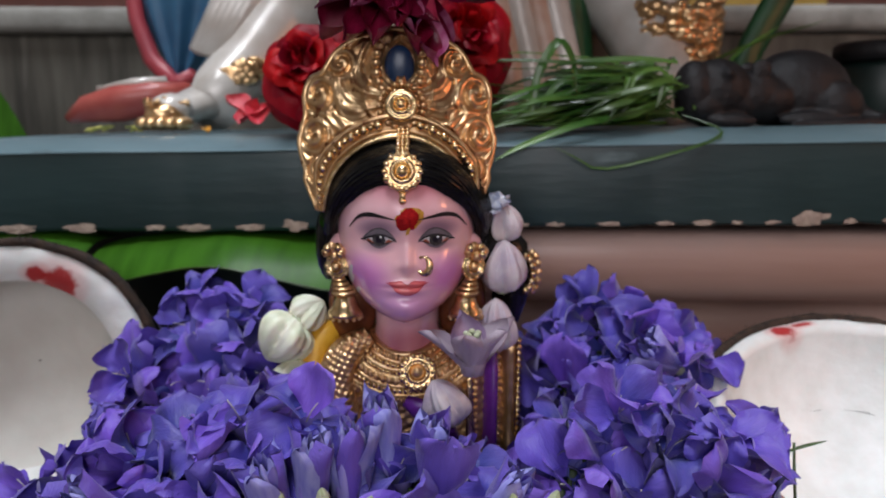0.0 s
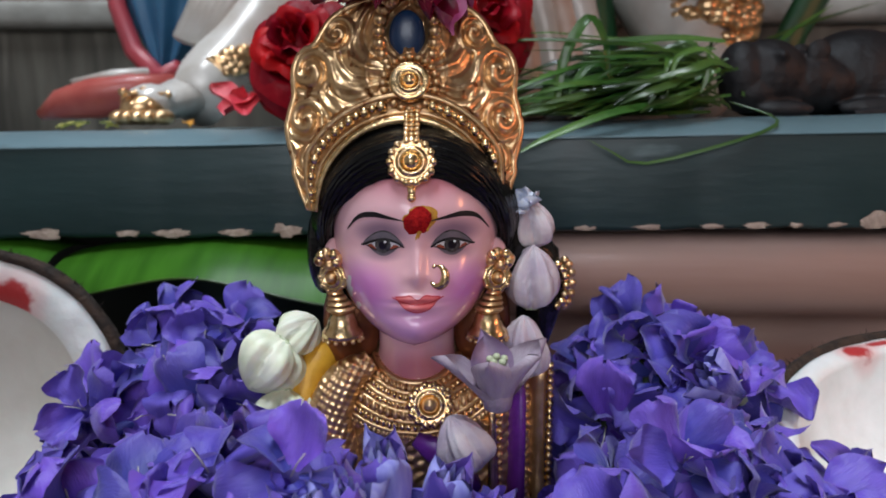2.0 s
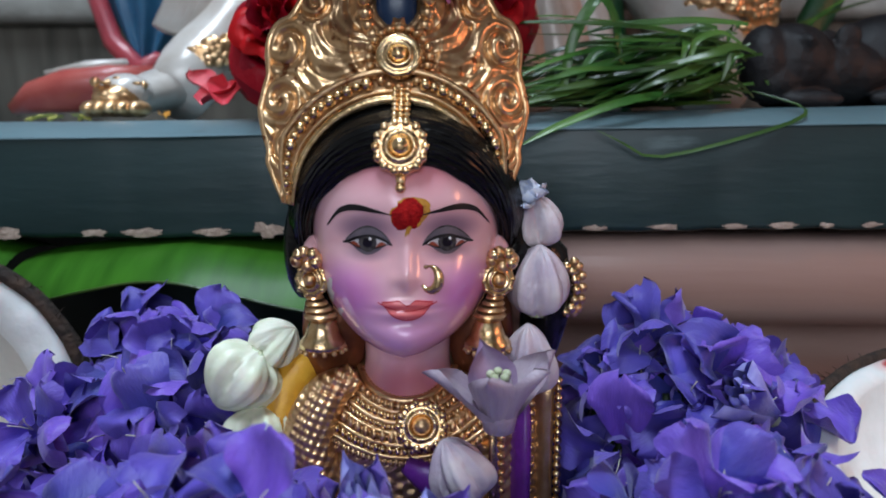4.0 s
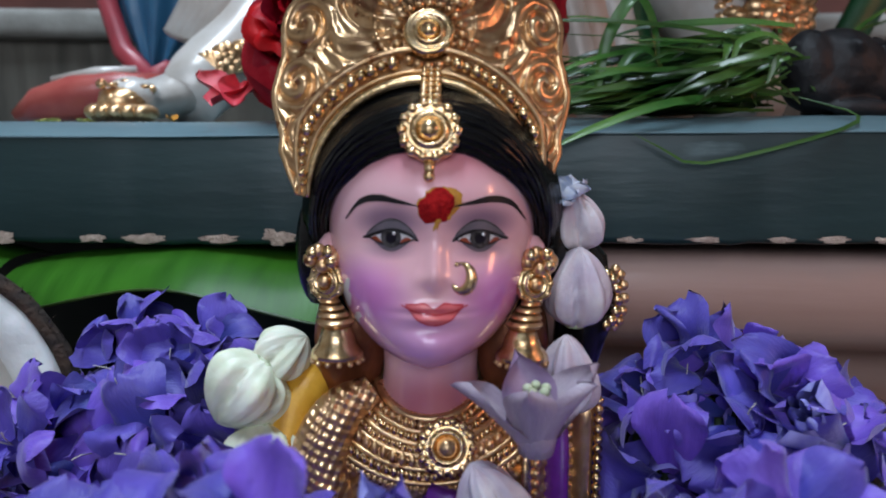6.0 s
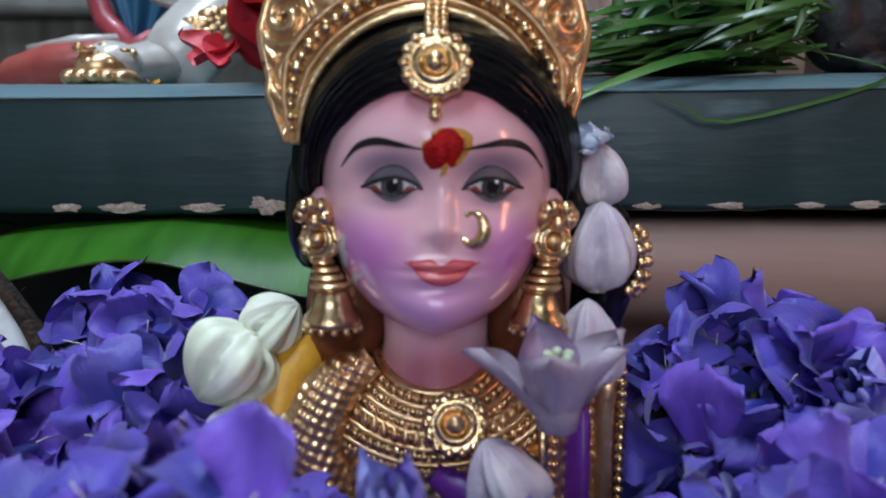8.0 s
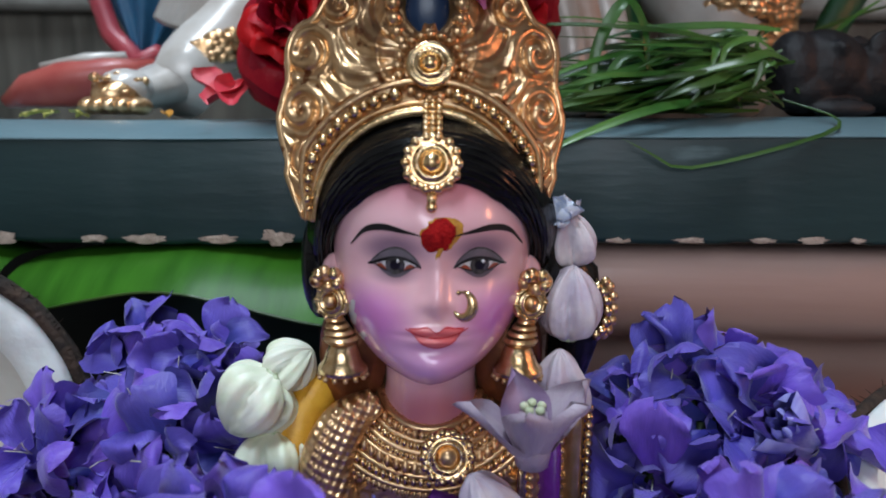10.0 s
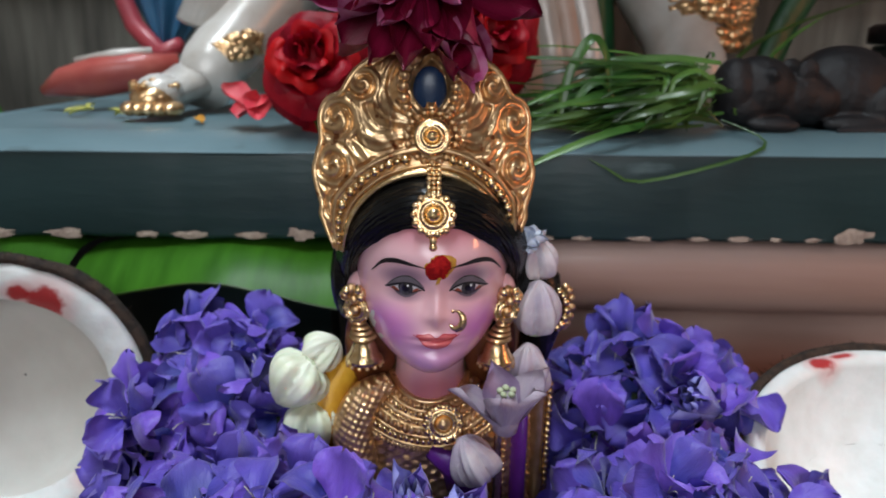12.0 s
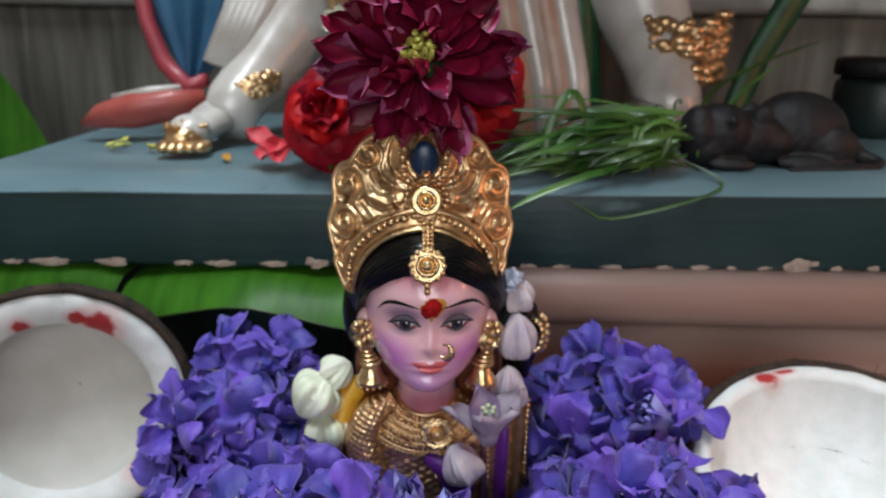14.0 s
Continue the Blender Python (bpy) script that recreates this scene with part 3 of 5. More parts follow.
def idol():
    s = Shape()
    (skin, gold, pale, hair, black, iris, lid, white, red, lip, line, kum, tur, gem, purple, yellow, bronze) = range(17)
    mats = [SKIN, GOLD, GOLD_PALE, HAIR, BLACK, IRIS, LID, EYE_WHITE, EYE_RED, LIP, LIP_LINE, KUMKUM, TURMERIC, BLUE_GEM, PURPLE_CLOTH, YELLOW_CLOTH, BRONZE]

    # face
    def face(u, v):
        z = 0.0859 + (0.1468 - 0.0859) * (0.5 - 0.5 * math.cos(math.pi * (0.02 + 0.96 * v)))
        w = smooth_table(FACE_W, z)
        x = w * math.sin((u - 0.5) * math.pi) * 0.9995
        return (CX + x, face_y(x, z), z)
    s.grid(face, 130, 190, skin)
    s.ball((CX - 0.0005, 0.246, 0.116), (0.0275, 0.024, 0.030), hair, 32, 18)

    # paint that lies on the face: a strip between two curves
    def strip(x0, x1, low, high, mat, lift, n=18, k=3):
        def fn(u, v):
            x = FACE_TURN + x0 + (x1 - x0) * u
            z = low(u) + (high(u) - low(u)) * v
            return (CX + x, face_y(x, z) - lift, z)
        s.grid(fn, n, k, mat)

    for sd in (-1, 1):
        def ex(u, sd=sd):
            return sd * (0.0036 + 0.0098 * u)
        top = lambda u: 0.1126 + 0.0016 * math.sin(math.pi * min(u ** 0.85, 1)) + 0.0002 * u
        bot = lambda u: 0.1126 - 0.0013 * math.sin(math.pi * u ** 1.1) + 0.0002 * u
        strip(sd * 0.0033, sd * 0.0138, lambda u: top(u) - 0.0002, lambda u: top(u) + 0.0022 * math.sin(math.pi * u) ** 0.7, lid, 0.00012, 24)
        strip(sd * 0.0042, sd * 0.0128, lambda u: bot(u) - 0.0013 * math.sin(math.pi * u), lambda u: bot(u) + 0.0004, lid, 0.00010, 24)
        strip(ex(0), ex(1), bot, top, white, 0.00016, 28, 4)
        strip(ex(0.08), ex(0.34), lambda u: bot(0.08 + 0.26 * u), lambda u: bot(0.08 + 0.26 * u) + 0.0010 * math.sin(math.pi * u), red, 0.00022, 8)
        strip(ex(0.66), ex(0.92), lambda u: bot(0.66 + 0.26 * u), lambda u: bot(0.66 + 0.26 * u) + 0.0010 * math.sin(math.pi * u), red, 0.00022, 8)
        strip(ex(-0.04), ex(1.08), lambda u: top(min(max(1.12 * u - 0.04, 0), 1)) - 0.0004, lambda u: top(min(max(1.12 * u - 0.04, 0), 1)) + 0.0003 * math.sin(math.pi * u) ** 0.5, black, 0.0003, 28, 2)
        strip(ex(-0.02), ex(1.02), lambda u: top(u) + 0.0018 * math.sin(math.pi * u) ** 0.7, lambda u: top(u) + 0.0022 * math.sin(math.pi * u) ** 0.7, iris, 0.0002, 28, 1)
        strip(ex(0.02), ex(0.98), lambda u: bot(u) - 0.00016, lambda u: bot(u) + 0.00012, black, 0.00026, 24, 2)

        def eye_disc(rad, mat, lift, sd=sd):
            def fn(u, v):
                a = 2 * math.pi * u
                x, z = FACE_TURN + sd * 0.0085 + rad * v * math.cos(a), 0.1128 + rad * v * math.sin(a)
                z = min(z, 0.1141)
                return (CX + x, face_y(x, z) - lift, z)
            s.grid(fn, 22, 4, mat, True)
        eye_disc(0.00200, iris, 0.00030)
        eye_disc(0.00105, black, 0.00040)
        # white dot: the pupil's bright highlight, put in as colour
        s.ball((CX + FACE_TURN + sd * 0.0085 + 0.0006, face_y(FACE_TURN + sd * 0.0085, 0.1136) - 0.0005, 0.1136), 0.00036, white, 6, 4)
        # brow
        def brow_mid(u):
            return smooth_table([(0, 0.1188), (0.25, 0.1196), (0.55, 0.1203), (0.8, 0.1193), (1, 0.1160)], u)
        strip(sd * 0.0030, sd * 0.0180, lambda u: brow_mid(u) - 0.00068 * (0.10 + math.sin(math.pi * min(u * 0.92 + 0.02, 1) ** 1.25)) * 0.9, lambda u: brow_mid(u) + 0.00068 * (0.10 + math.sin(math.pi * min(u * 0.92 + 0.02, 1) ** 1.25)) * 0.9, black, 0.00018, 26, 2)
    # lips
    upper = lambda u: smooth_table([(0, 0.1004), (0.18, 0.1005), (0.34, 0.1007), (0.5, 0.0997), (0.66, 0.1007), (0.82, 0.1005), (1, 0.1004)], u)
    mid = lambda u: smooth_table([(0, 0.1003), (0.25, 0.0989), (0.5, 0.0985), (0.75, 0.0989), (1, 0.1003)], u)
    lower = lambda u: smooth_table([(0, 0.1002), (0.2, 0.0976), (0.5, 0.0964), (0.8, 0.0976), (1, 0.1002)], u)
    strip(-0.0054, 0.0054, mid, upper, lip, 0.00020, 30, 4)
    strip(-0.0054, 0.0054, lower, mid, lip, 0.00020, 30, 4)
    strip(-0.0063, 0.0063, lambda u: mid(u) - 0.00014, lambda u: mid(u) + 0.00016, line, 0.00028, 30, 1)
    strip(-0.0055, 0.0055, lambda u: upper(u) - 0.00016, lambda u: upper(u) + 0.00014, line, 0.00026, 30, 1)
    strip(-0.0054, 0.0054, lambda u: lower(u) - 0.00014, lambda u: lower(u) + 0.00018, line, 0.00026, 30, 1)
    # powder mark between the brows
    def mark(x0, z0, rx, rz, mat, lift, rough):
        def fn(u, v):
            a = 2 * math.pi * u
            k = v * (1 + rough * noise.noise((math.cos(a) * 1.7, math.sin(a) * 1.7, x0 * 900)) + 0.5 * rough * noise.noise((math.cos(a) * 6, math.sin(a) * 6, 3)))
            x, z = FACE_TURN + x0 + rx * k * math.cos(a) + 0.0006 * k * math.sin(a), z0 + rz * k * math.sin(a)
            return (CX + x, face_y(x, z) - lift * (1.05 - v * v), z)
        s.grid(fn, 40, 5, mat, True)
    mark(0.0008, 0.1192, 0.0041, 0.0033, tur, 0.0003, 0.25)
    mark(0.0006, 0.1162, 0.0006, 0.0018, tur, 0.0003, 0.5)
    mark(0.0004, 0.1190, 0.0035, 0.0033, kum, 0.0008, 0.20)

    mark(-0.0183, 0.1000, 0.0012, 0.0030, white, 0.0001, 0.7)
    mark(-0.0160, 0.0955, 0.0009, 0.0014, white, 0.0001, 0.7)

    # hair shell with combed ridges and a middle parting
    def hair_fn(u, v):
        a = radians(-38 + 256 * u)
        ri = 0.0211 + 0.0009 * math.cos(2 * a) - 0.0010 * bell(math.degrees(a) - 90, 12)
        ro = 0.0270 + 0.0074 * max(math.sin(a), 0) ** 1.3 - 0.0010 * max(-math.sin(a), 0)
        q = v * 1.15
        ridge = 0.00065 * abs(math.sin(q * 44 + 1.3 * math.cos(2 * a))) ** 0.7 + 0.00016 * math.sin(q * 203 + a * 3)
        r = ri + (ro - ri) * math.sin(min(q, 1) * math.pi / 2) + ridge
        x, z = r * math.cos(a), 0.1090 + r * math.sin(a)
        y0 = face_y(ri * math.cos(a), 0.1090 + ri * math.sin(a)) - 0.0004
        y = y0 + (0.2365 - 0.0085 * max(math.sin(a), 0) - y0) * (1 - math.cos(min(q, 1) * math.pi / 2)) - 0.0022 * math.sin(min(q * 1.6, 1) * math.pi) + ridge + max(q - 1, 0) * 0.05
        y += 0.0009 * bell(x, 0.0007) * (1 if z > 0.12 else 0)
        return (CX + x, y, z)
    s.grid(hair_fn, 150, 130, hair)

    # crown plate: fan of flutes about the hair
    C0, KX = 0.117, -0.0128
    OUT = [(2, 0.0256), (10, 0.0266), (16, 0.0292), (22, 0.0322), (27, 0.0328), (32, 0.0362), (38, 0.0408), (43, 0.0424), (47, 0.0436), (52, 0.0490), (57, 0.0518), (62, 0.0518), (68, 0.0546), (78, 0.0572), (84, 0.0582), (90, 0.0575)]

    def crown_point(deg, w):
        d = deg if deg <= 90 else 180 - deg
        ri = 0.0238 + 0.0022 * math.sin(radians(d))
        r = ri + (smooth_table(OUT, d) + 0.0010 * abs(math.sin(radians(d) * 9)) - ri) * w
        x, z = r * math.cos(radians(deg)), C0 + r * math.sin(radians(deg))
        y = 0.2235 + 0.36 * (r - 0.026) + 5.5 * x * x
        return (x * 0.89 if x > 0 else x), y, z, r, d

    def band_width(d):
        """The studded band narrows towards the temples."""
        return min(max((d - 2) / 34, 0.30), 1.0)

    LOBES = ((0.0262, 0.1560, 0.0078), (0.0272, 0.1435, 0.0066), (0.0252, 0.1325, 0.0056), (0.0190, 0.1655, 0.0060))

    def relief(x, z):
        """Chased relief of the plate: curved flutes round the medallion, rolled scrolls at the rim."""
        ax, dz = abs(x), z - 0.1505
        rho = math.hypot(ax, dz)
        phi = math.atan2(dz, ax + 1e-6)
        bend = phi + 0.9 * math.sin(rho * 105) - 14 * rho
        flute = abs(math.sin(6.4 * bend))
        h = 0.0015 * flute ** 0.75 + 0.00030 * math.sin(27 * bend + 90 * rho) * flute + 0.0007 * bell(math.sin(rho * 330 - 2.0 * phi), 0.35)
        for cx, cz, r in LOBES:
            d = math.hypot(ax - cx, z - cz)
            if d < r:
                turn = math.atan2(z - cz, ax - cx)
                roll = 0.0019 * abs(math.cos(d / r * 6.2 - 0.5 * turn)) ** 0.8 + 0.0011 * bell(d, 0.22 * r)
                k = min((1 - d / r) * 4, 1)
                h = h * (1 - k) + roll * k
        return h + 0.00022 * noise.noise((x * 420, z * 420, 7))

    def crown_fn(u, v):
        x, y, z, r, d = crown_point(7 + 166 * u, v)
        wide, band = r - (0.0238 + 0.0022 * math.sin(radians(d))), 0.0066 * band_width(d)
        if wide < band:
            lift = 0.0009 * math.sin(math.pi * min(wide / band, 1)) ** 0.3
        else:
            lift = relief(x / 0.89 if x > 0 else x, z) * min((wide - band) / 0.0012, 1) * (1 - max(v - 0.94, 0) / 0.06 * 0.5)
        return (KX + x, y - lift, z)
    s.grid(crown_fn, 400, 84, gold)

    def crown_back(u, v):
        x, y, z, r, d = crown_point(7 + 166 * u, v)
        return (KX + x, y + 0.0022, z)
    s.grid(crown_back, 60, 4, gold)
    # smooth hoop next to the hair, row of faceted studs, raised outer hoop, rolled rim
    for extra, rad, mat in ((0.0002, 0.0012, pale), (0.0019, 0.0005, gold), (0.0062, 0.0007, gold), (None, 0.0010, gold)):
        pts = []
        for i in range(121):
            x, y, z, r, d = crown_point(7 + 166 * i / 120, 1.0 if extra is None else 0.0)
            k = 1 if extra is None else (r + extra * band_width(d)) / r
            pts.append((KX + x * k, y - (0.0004 if extra is None else 0.0010), C0 + (z - C0) * k))
        s.tube(pts, [rad * min(0.35 + min(i, 120 - i) / 16, 1) for i in range(121)], 8, mat)
    for i in range(37):
        deg = 13 + 154 * i / 36
        if abs(deg - 90) < 9:
            continue
        x, y, z, r, d = crown_point(deg, 0.0)
        k = (r + 0.0041 * band_width(d)) / r
        big = 0.45 + 0.55 * band_width(d)
        c = (KX + x * k, y - 0.0010, C0 + (z - C0) * k)
        if i % 2:
            s.ball(c, (0.0015 * big, 0.0014, 0.0015 * big), pale, 6, 4)
        else:
            s.ball(c, (0.0011 * big, 0.0011, 0.0011 * big), pale, 6, 4)

    def medallion(x, y, z, r, scallops, mat_mid, nrm=(0, -1, 0.12)):
        m4 = facing((x, y, z), nrm)
        s.lathe([(r * 1.0, -0.0012), (r * 1.0, 0.0002), (r * 0.9, 0.0009), (r * 0.75, 0.0006), (r * 0.62, 0.0005), (r * 0.58, 0.0013), (r * 0.5, 0.0015), (r * 0.44, 0.0007), (0.0001, 0.0006)], 28, m4, pale)
        s.ball(m4 @ Vector((0, 0, 0.0008)), (r * 0.36, r * 0.36, r * 0.30), mat_mid, 14, 8, m4.to_3x3().to_4x4())
        for i in range(scallops):
            a = 2 * math.pi * i / scallops
            s.ball(m4 @ Vector((r * 0.90 * math.cos(a), r * 0.90 * math.sin(a), 0.0002)), (r * 0.19, r * 0.19, r * 0.19), pale, 8, 5)
    medallion(CX - 0.0006, 0.2228, 0.1524, 0.0050, 0, pale, (0, -1, 0.3))
    for i in range(20):
        a = 2 * math.pi * i / 20
        s.ball((CX - 0.0006 + 0.0066 * math.cos(a), 0.2246 + 0.0019 * math.sin(a), 0.1522 + 0.0064 * math.sin(a)), (0.0012, 0.0012, 0.0010), gold, 8, 5)
    medallion(CX, 0.2156, 0.1330, 0.0058, 14, pale, (0, -1, 0.25))
    for i in range(7):
        z = 0.1385 + 0.0011 * i
        y = 0.2190 + 0.0009 * i
        for dx in (-0.0013, 0.0, 0.0013):
            s.ball((CX + dx, y - 0.0020, z), 0.00085, pale, 8, 5)
    s.tube([(CX, 0.2172, 0.1280), (CX, 0.2158, 0.1265), (CX, 0.2148, 0.1245)], [0.0013, 0.0012, 0.0009], 8, pale)
    s.ball((CX, 0.2146, 0.1244), 0.0012, pale, 8, 5)
    # blue stone in its arch
    s.ball((CX - 0.0014, 0.2300, 0.1640), (0.0046, 0.0020, 0.0064), gem, 20, 12)
    for sd in (-1, 1):
        for i in range(8):
            a = radians(-60 + 150 * i / 7)
            s.ball((CX - 0.0014 + sd * (0.0036 + 0.0034 * math.cos(a)), 0.2292, 0.1645 + 0.0080 * math.sin(a)), 0.0018, gold, 10, 6)

    # ears, studs and bell earrings
    for sd in (-1, 1):
        ex0 = CX + sd * 0.0222
        s.ball((ex0 - sd * 0.0008, 0.2315, 0.1060), (0.0035, 0.0035, 0.0065), skin, 12, 8)
        medallion(ex0 - sd * 0.0008, 0.2262, 0.1026, 0.0040, 10, gold, (sd * 0.35, -1, 0.1))
        for i in range(7):
            s.ball((ex0 + 0.0024 * math.cos(i * 2.4), 0.2255 - 0.0004 * (i % 2), 0.1075 + 0.0016 * math.sin(i * 2.4)), 0.0016, pale if i % 2 else gold, 8, 5)
        for i in range(4):
            s.ring((ex0 - sd * (0.0014 + 0.0004 * i), 0.2266, 0.0984 - 0.0014 * i), 0.0014 + 0.0006 * i, 0.0008, (0, 0, 1), gold, 12, 5)
        m4 = Matrix.Translation((ex0 - sd * 0.0030, 0.2264, 0.0870)) @ Matrix.Diagonal((1.16, 1.16, 0.98, 1))
        s.lathe([(0.0002, 0.0072), (0.0016, 0.0070), (0.0026, 0.0060), (0.0032, 0.0042), (0.0036, 0.0026), (0.0046, 0.0012), (0.0048, 0.0000), (0.0044, -0.0006), (0.0036, 0.0002), (0.0001, 0.0006)], 22, m4, pale)
        for i in range(14):
            a = 2 * math.pi * i / 14
            s.ball(m4 @ Vector((0.0045 * math.cos(a), 0.0045 * math.sin(a), -0.0009)), 0.0006, gold, 6, 4)
        # red-brown collar balls and black painted hair behind the earrings
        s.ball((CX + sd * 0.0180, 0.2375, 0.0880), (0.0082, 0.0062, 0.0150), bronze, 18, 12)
        s.ball((CX + sd * 0.0255, 0.2385, 0.1085), (0.0048, 0.0060, 0.0130), hair, 14, 10)
    # crescent nose ring
    pts = [(CX + 0.0062 + 0.0019 * math.cos(radians(a)), 0.2090 - 0.0006 * math.cos(radians(a)), 0.1063 + 0.0025 * math.sin(radians(a))) for a in range(115, -146, -13)]
    s.tube(pts, [0.00028 + 0.00085 * math.sin(math.pi * min(max((i - 2) / (len(pts) - 3), 0), 1)) for i in range(len(pts))], 10, pale)
    s.ball(pts[0], 0.0005, pale, 8, 5)

    # neck
    s.lathe([(0.0118, 0.072), (0.0112, 0.076), (0.0104, 0.082), (0.0106, 0.088), (0.0122, 0.094)], 32, Matrix.Translation((CX, 0.2365, 0)), skin)
    # torso with gold relief
    TOR = [(0.0005, 0.0425), (0.02, 0.0400), (0.04, 0.0355), (0.055, 0.0345), (0.066, 0.0335), (0.0715, 0.0300), (0.0755, 0.0235), (0.0785, 0.0160), (0.0800, 0.0105)]
    TORY = [(0.0005, 0.030), (0.04, 0.0235), (0.055, 0.0215), (0.066, 0.0205), (0.0715, 0.0185), (0.0755, 0.0160), (0.0800, 0.0105)]

    def torso_y(x, z):
        rx, ry = smooth_table(TOR, z), smooth_table(TORY, z)
        return 0.2430 - ry * math.sqrt(max(1 - min(abs(x) / rx, 1) ** 2, 0))

    def torso(u, v):
        a = 2 * math.pi * u
        z = 0.0005 + 0.0795 * v
        rx, ry = smooth_table(TOR, z), smooth_table(TORY, z)
        bumpy = 0.0006 * math.sin(a * 40) * math.sin(z * 2300) + 0.0006 * noise.noise((math.cos(a) * 12, math.sin(a) * 12, z * 420))
        return (CX + (rx + bumpy) * math.cos(a), 0.2430 + (ry + bumpy) * math.sin(a), z)
    s.grid(torso, 240, 110, gold, True)
    # necklace rows between raised hoops
    for rad in (0.0128, 0.0154, 0.0179, 0.0203, 0.0231, 0.0262):
        pts = []
        for i in range(41):
            a = radians(213 + 114 * i / 40)
            x, z = rad * math.cos(a) * 1.12, 0.0858 + rad * math.sin(a) * 0.92
            pts.append((CX + x, torso_y(x, min(z, 0.0795)) - 0.0008, z))
        s.tube(pts, 0.0006 if rad > 0.013 else 0.0010, 7, gold)
    for row, (rad, bead, mat) in enumerate(((0.0122, 0.0007, pale), (0.0142, 0.0012, gold), (0.0166, 0.0012, pale), (0.0190, 0.0009, pale), (0.0214, 0.0016, gold), (0.0246, 0.0013, pale), (0.0276, 0.0010, gold))):
        n = int(rad * math.pi * 0.85 / (bead * 1.55))
        pts = []
        for i in range(n + 1):
            a = radians(213 + 114 * i / n)
            x, z = rad * math.cos(a) * 1.12, 0.0858 + rad * math.sin(a) * 0.92
            y = torso_y(x, min(z, 0.0795)) - 0.0006
            pts.append((CX + x, y, z))
            s.ball((CX + x, y - 0.0002, z), (bead * 0.62, bead * 0.8, bead * 0.95), mat, 8, 5)
        s.tube(pts, 0.0005, 5, gold)
    medallion(-0.0080, 0.2195, 0.0702, 0.0058, 14, gold, (0.05, -1, 0.25))
    # painted cloth folds
    for i, (x0, x1, w, mat) in enumerate(((0.0275, 0.0265, 0.0040, purple), (0.0335, 0.0330, 0.0030, gold), (0.0215, 0.0205, 0.0022, pale))):
        pts = [(CX + x0 + (x1 - x0) * k / 9, min(torso_y(x0, 0.076 - 0.0055 * k), 0.237) - 0.0016, 0.0770 - 0.0055 * k) for k in range(10)]
        s.tube(pts, w, 10, mat, 0.5)
    for k in range(22):
        s.ball((CX + 0.0370, 0.2335, 0.0760 - 0.0022 * k), 0.0012, pale, 7, 5)
        s.ball((CX + 0.0300, 0.2295, 0.0760 - 0.0022 * k), 0.0009, gold, 7, 5)
        s.ball((CX + 0.0225, 0.2245, 0.0740 - 0.0022 * k), 0.0010, gold, 7, 5)
    s.tube([(CX - 0.023, 0.239, 0.0805), (CX - 0.0300, 0.2365, 0.0740), (CX - 0.0320, 0.2330, 0.062), (CX - 0.0320, 0.2300, 0.045)], [0.0035, 0.0058, 0.0062, 0.006], 12, yellow)
    first = len(s.v)
    path = [(CX - 0.012, 0.2285, 0.0795), (CX - 0.0190, 0.2265, 0.0745), (CX - 0.0228, 0.2250, 0.0650), (CX - 0.0200, 0.2230, 0.0520), (CX - 0.014, 0.2205, 0.042)]
    tabs = [[(i / 4, p[k]) for i, p in enumerate(path)] for k in range(3)]
    s.tube([[smooth_table(tb, i / 130) for tb in tabs] for i in range(131)], [smooth_table([(0, 0.0030), (0.25, 0.0052), (0.5, 0.0060), (0.75, 0.0058), (1, 0.005)], i / 130) for i in range(131)], 84, gold)
    for i in range(first, len(s.v)):
        x, y, z = s.v[i]
        k = 0.0005 * math.sin(x * 2300 + z * 800) * math.sin(z * 2300 - x * 800) + 0.0003 * noise.noise((x * 420, y * 420, z * 420))
        s.v[i] = (x, y - k, z + 0.4 * k)
    s.tube([(CX + 0.000, 0.2205, 0.0605), (CX + 0.008, 0.2210, 0.0560), (CX + 0.012, 0.2222, 0.045)], [0.002, 0.005, 0.006], 10, purple)
    # braid with gold tip
    s.tube([(CX + 0.026, 0.250, 0.114), (CX + 0.034, 0.250, 0.103), (CX + 0.036, 0.249, 0.092), (CX + 0.033, 0.246, 0.080)], [0.006, 0.0078, 0.0070, 0.005], 14, hair)
    for i in range(7):
        a = radians(-80 + 160 * i / 6)
        s.ball((CX + 0.0395 + 0.0030 * math.cos(a), 0.2440, 0.0965 + 0.0060 * math.sin(a)), 0.0015, pale, 8, 5)
        s.ball((CX + 0.0420 + 0.0028 * math.cos(a), 0.2470, 0.0965 + 0.0068 * math.sin(a)), 0.0013, gold, 8, 5)
    return solid("goddess_idol", s, mats, "painted goddess idol with pink face and moulded gold crown among flowers", "idol")


idol()


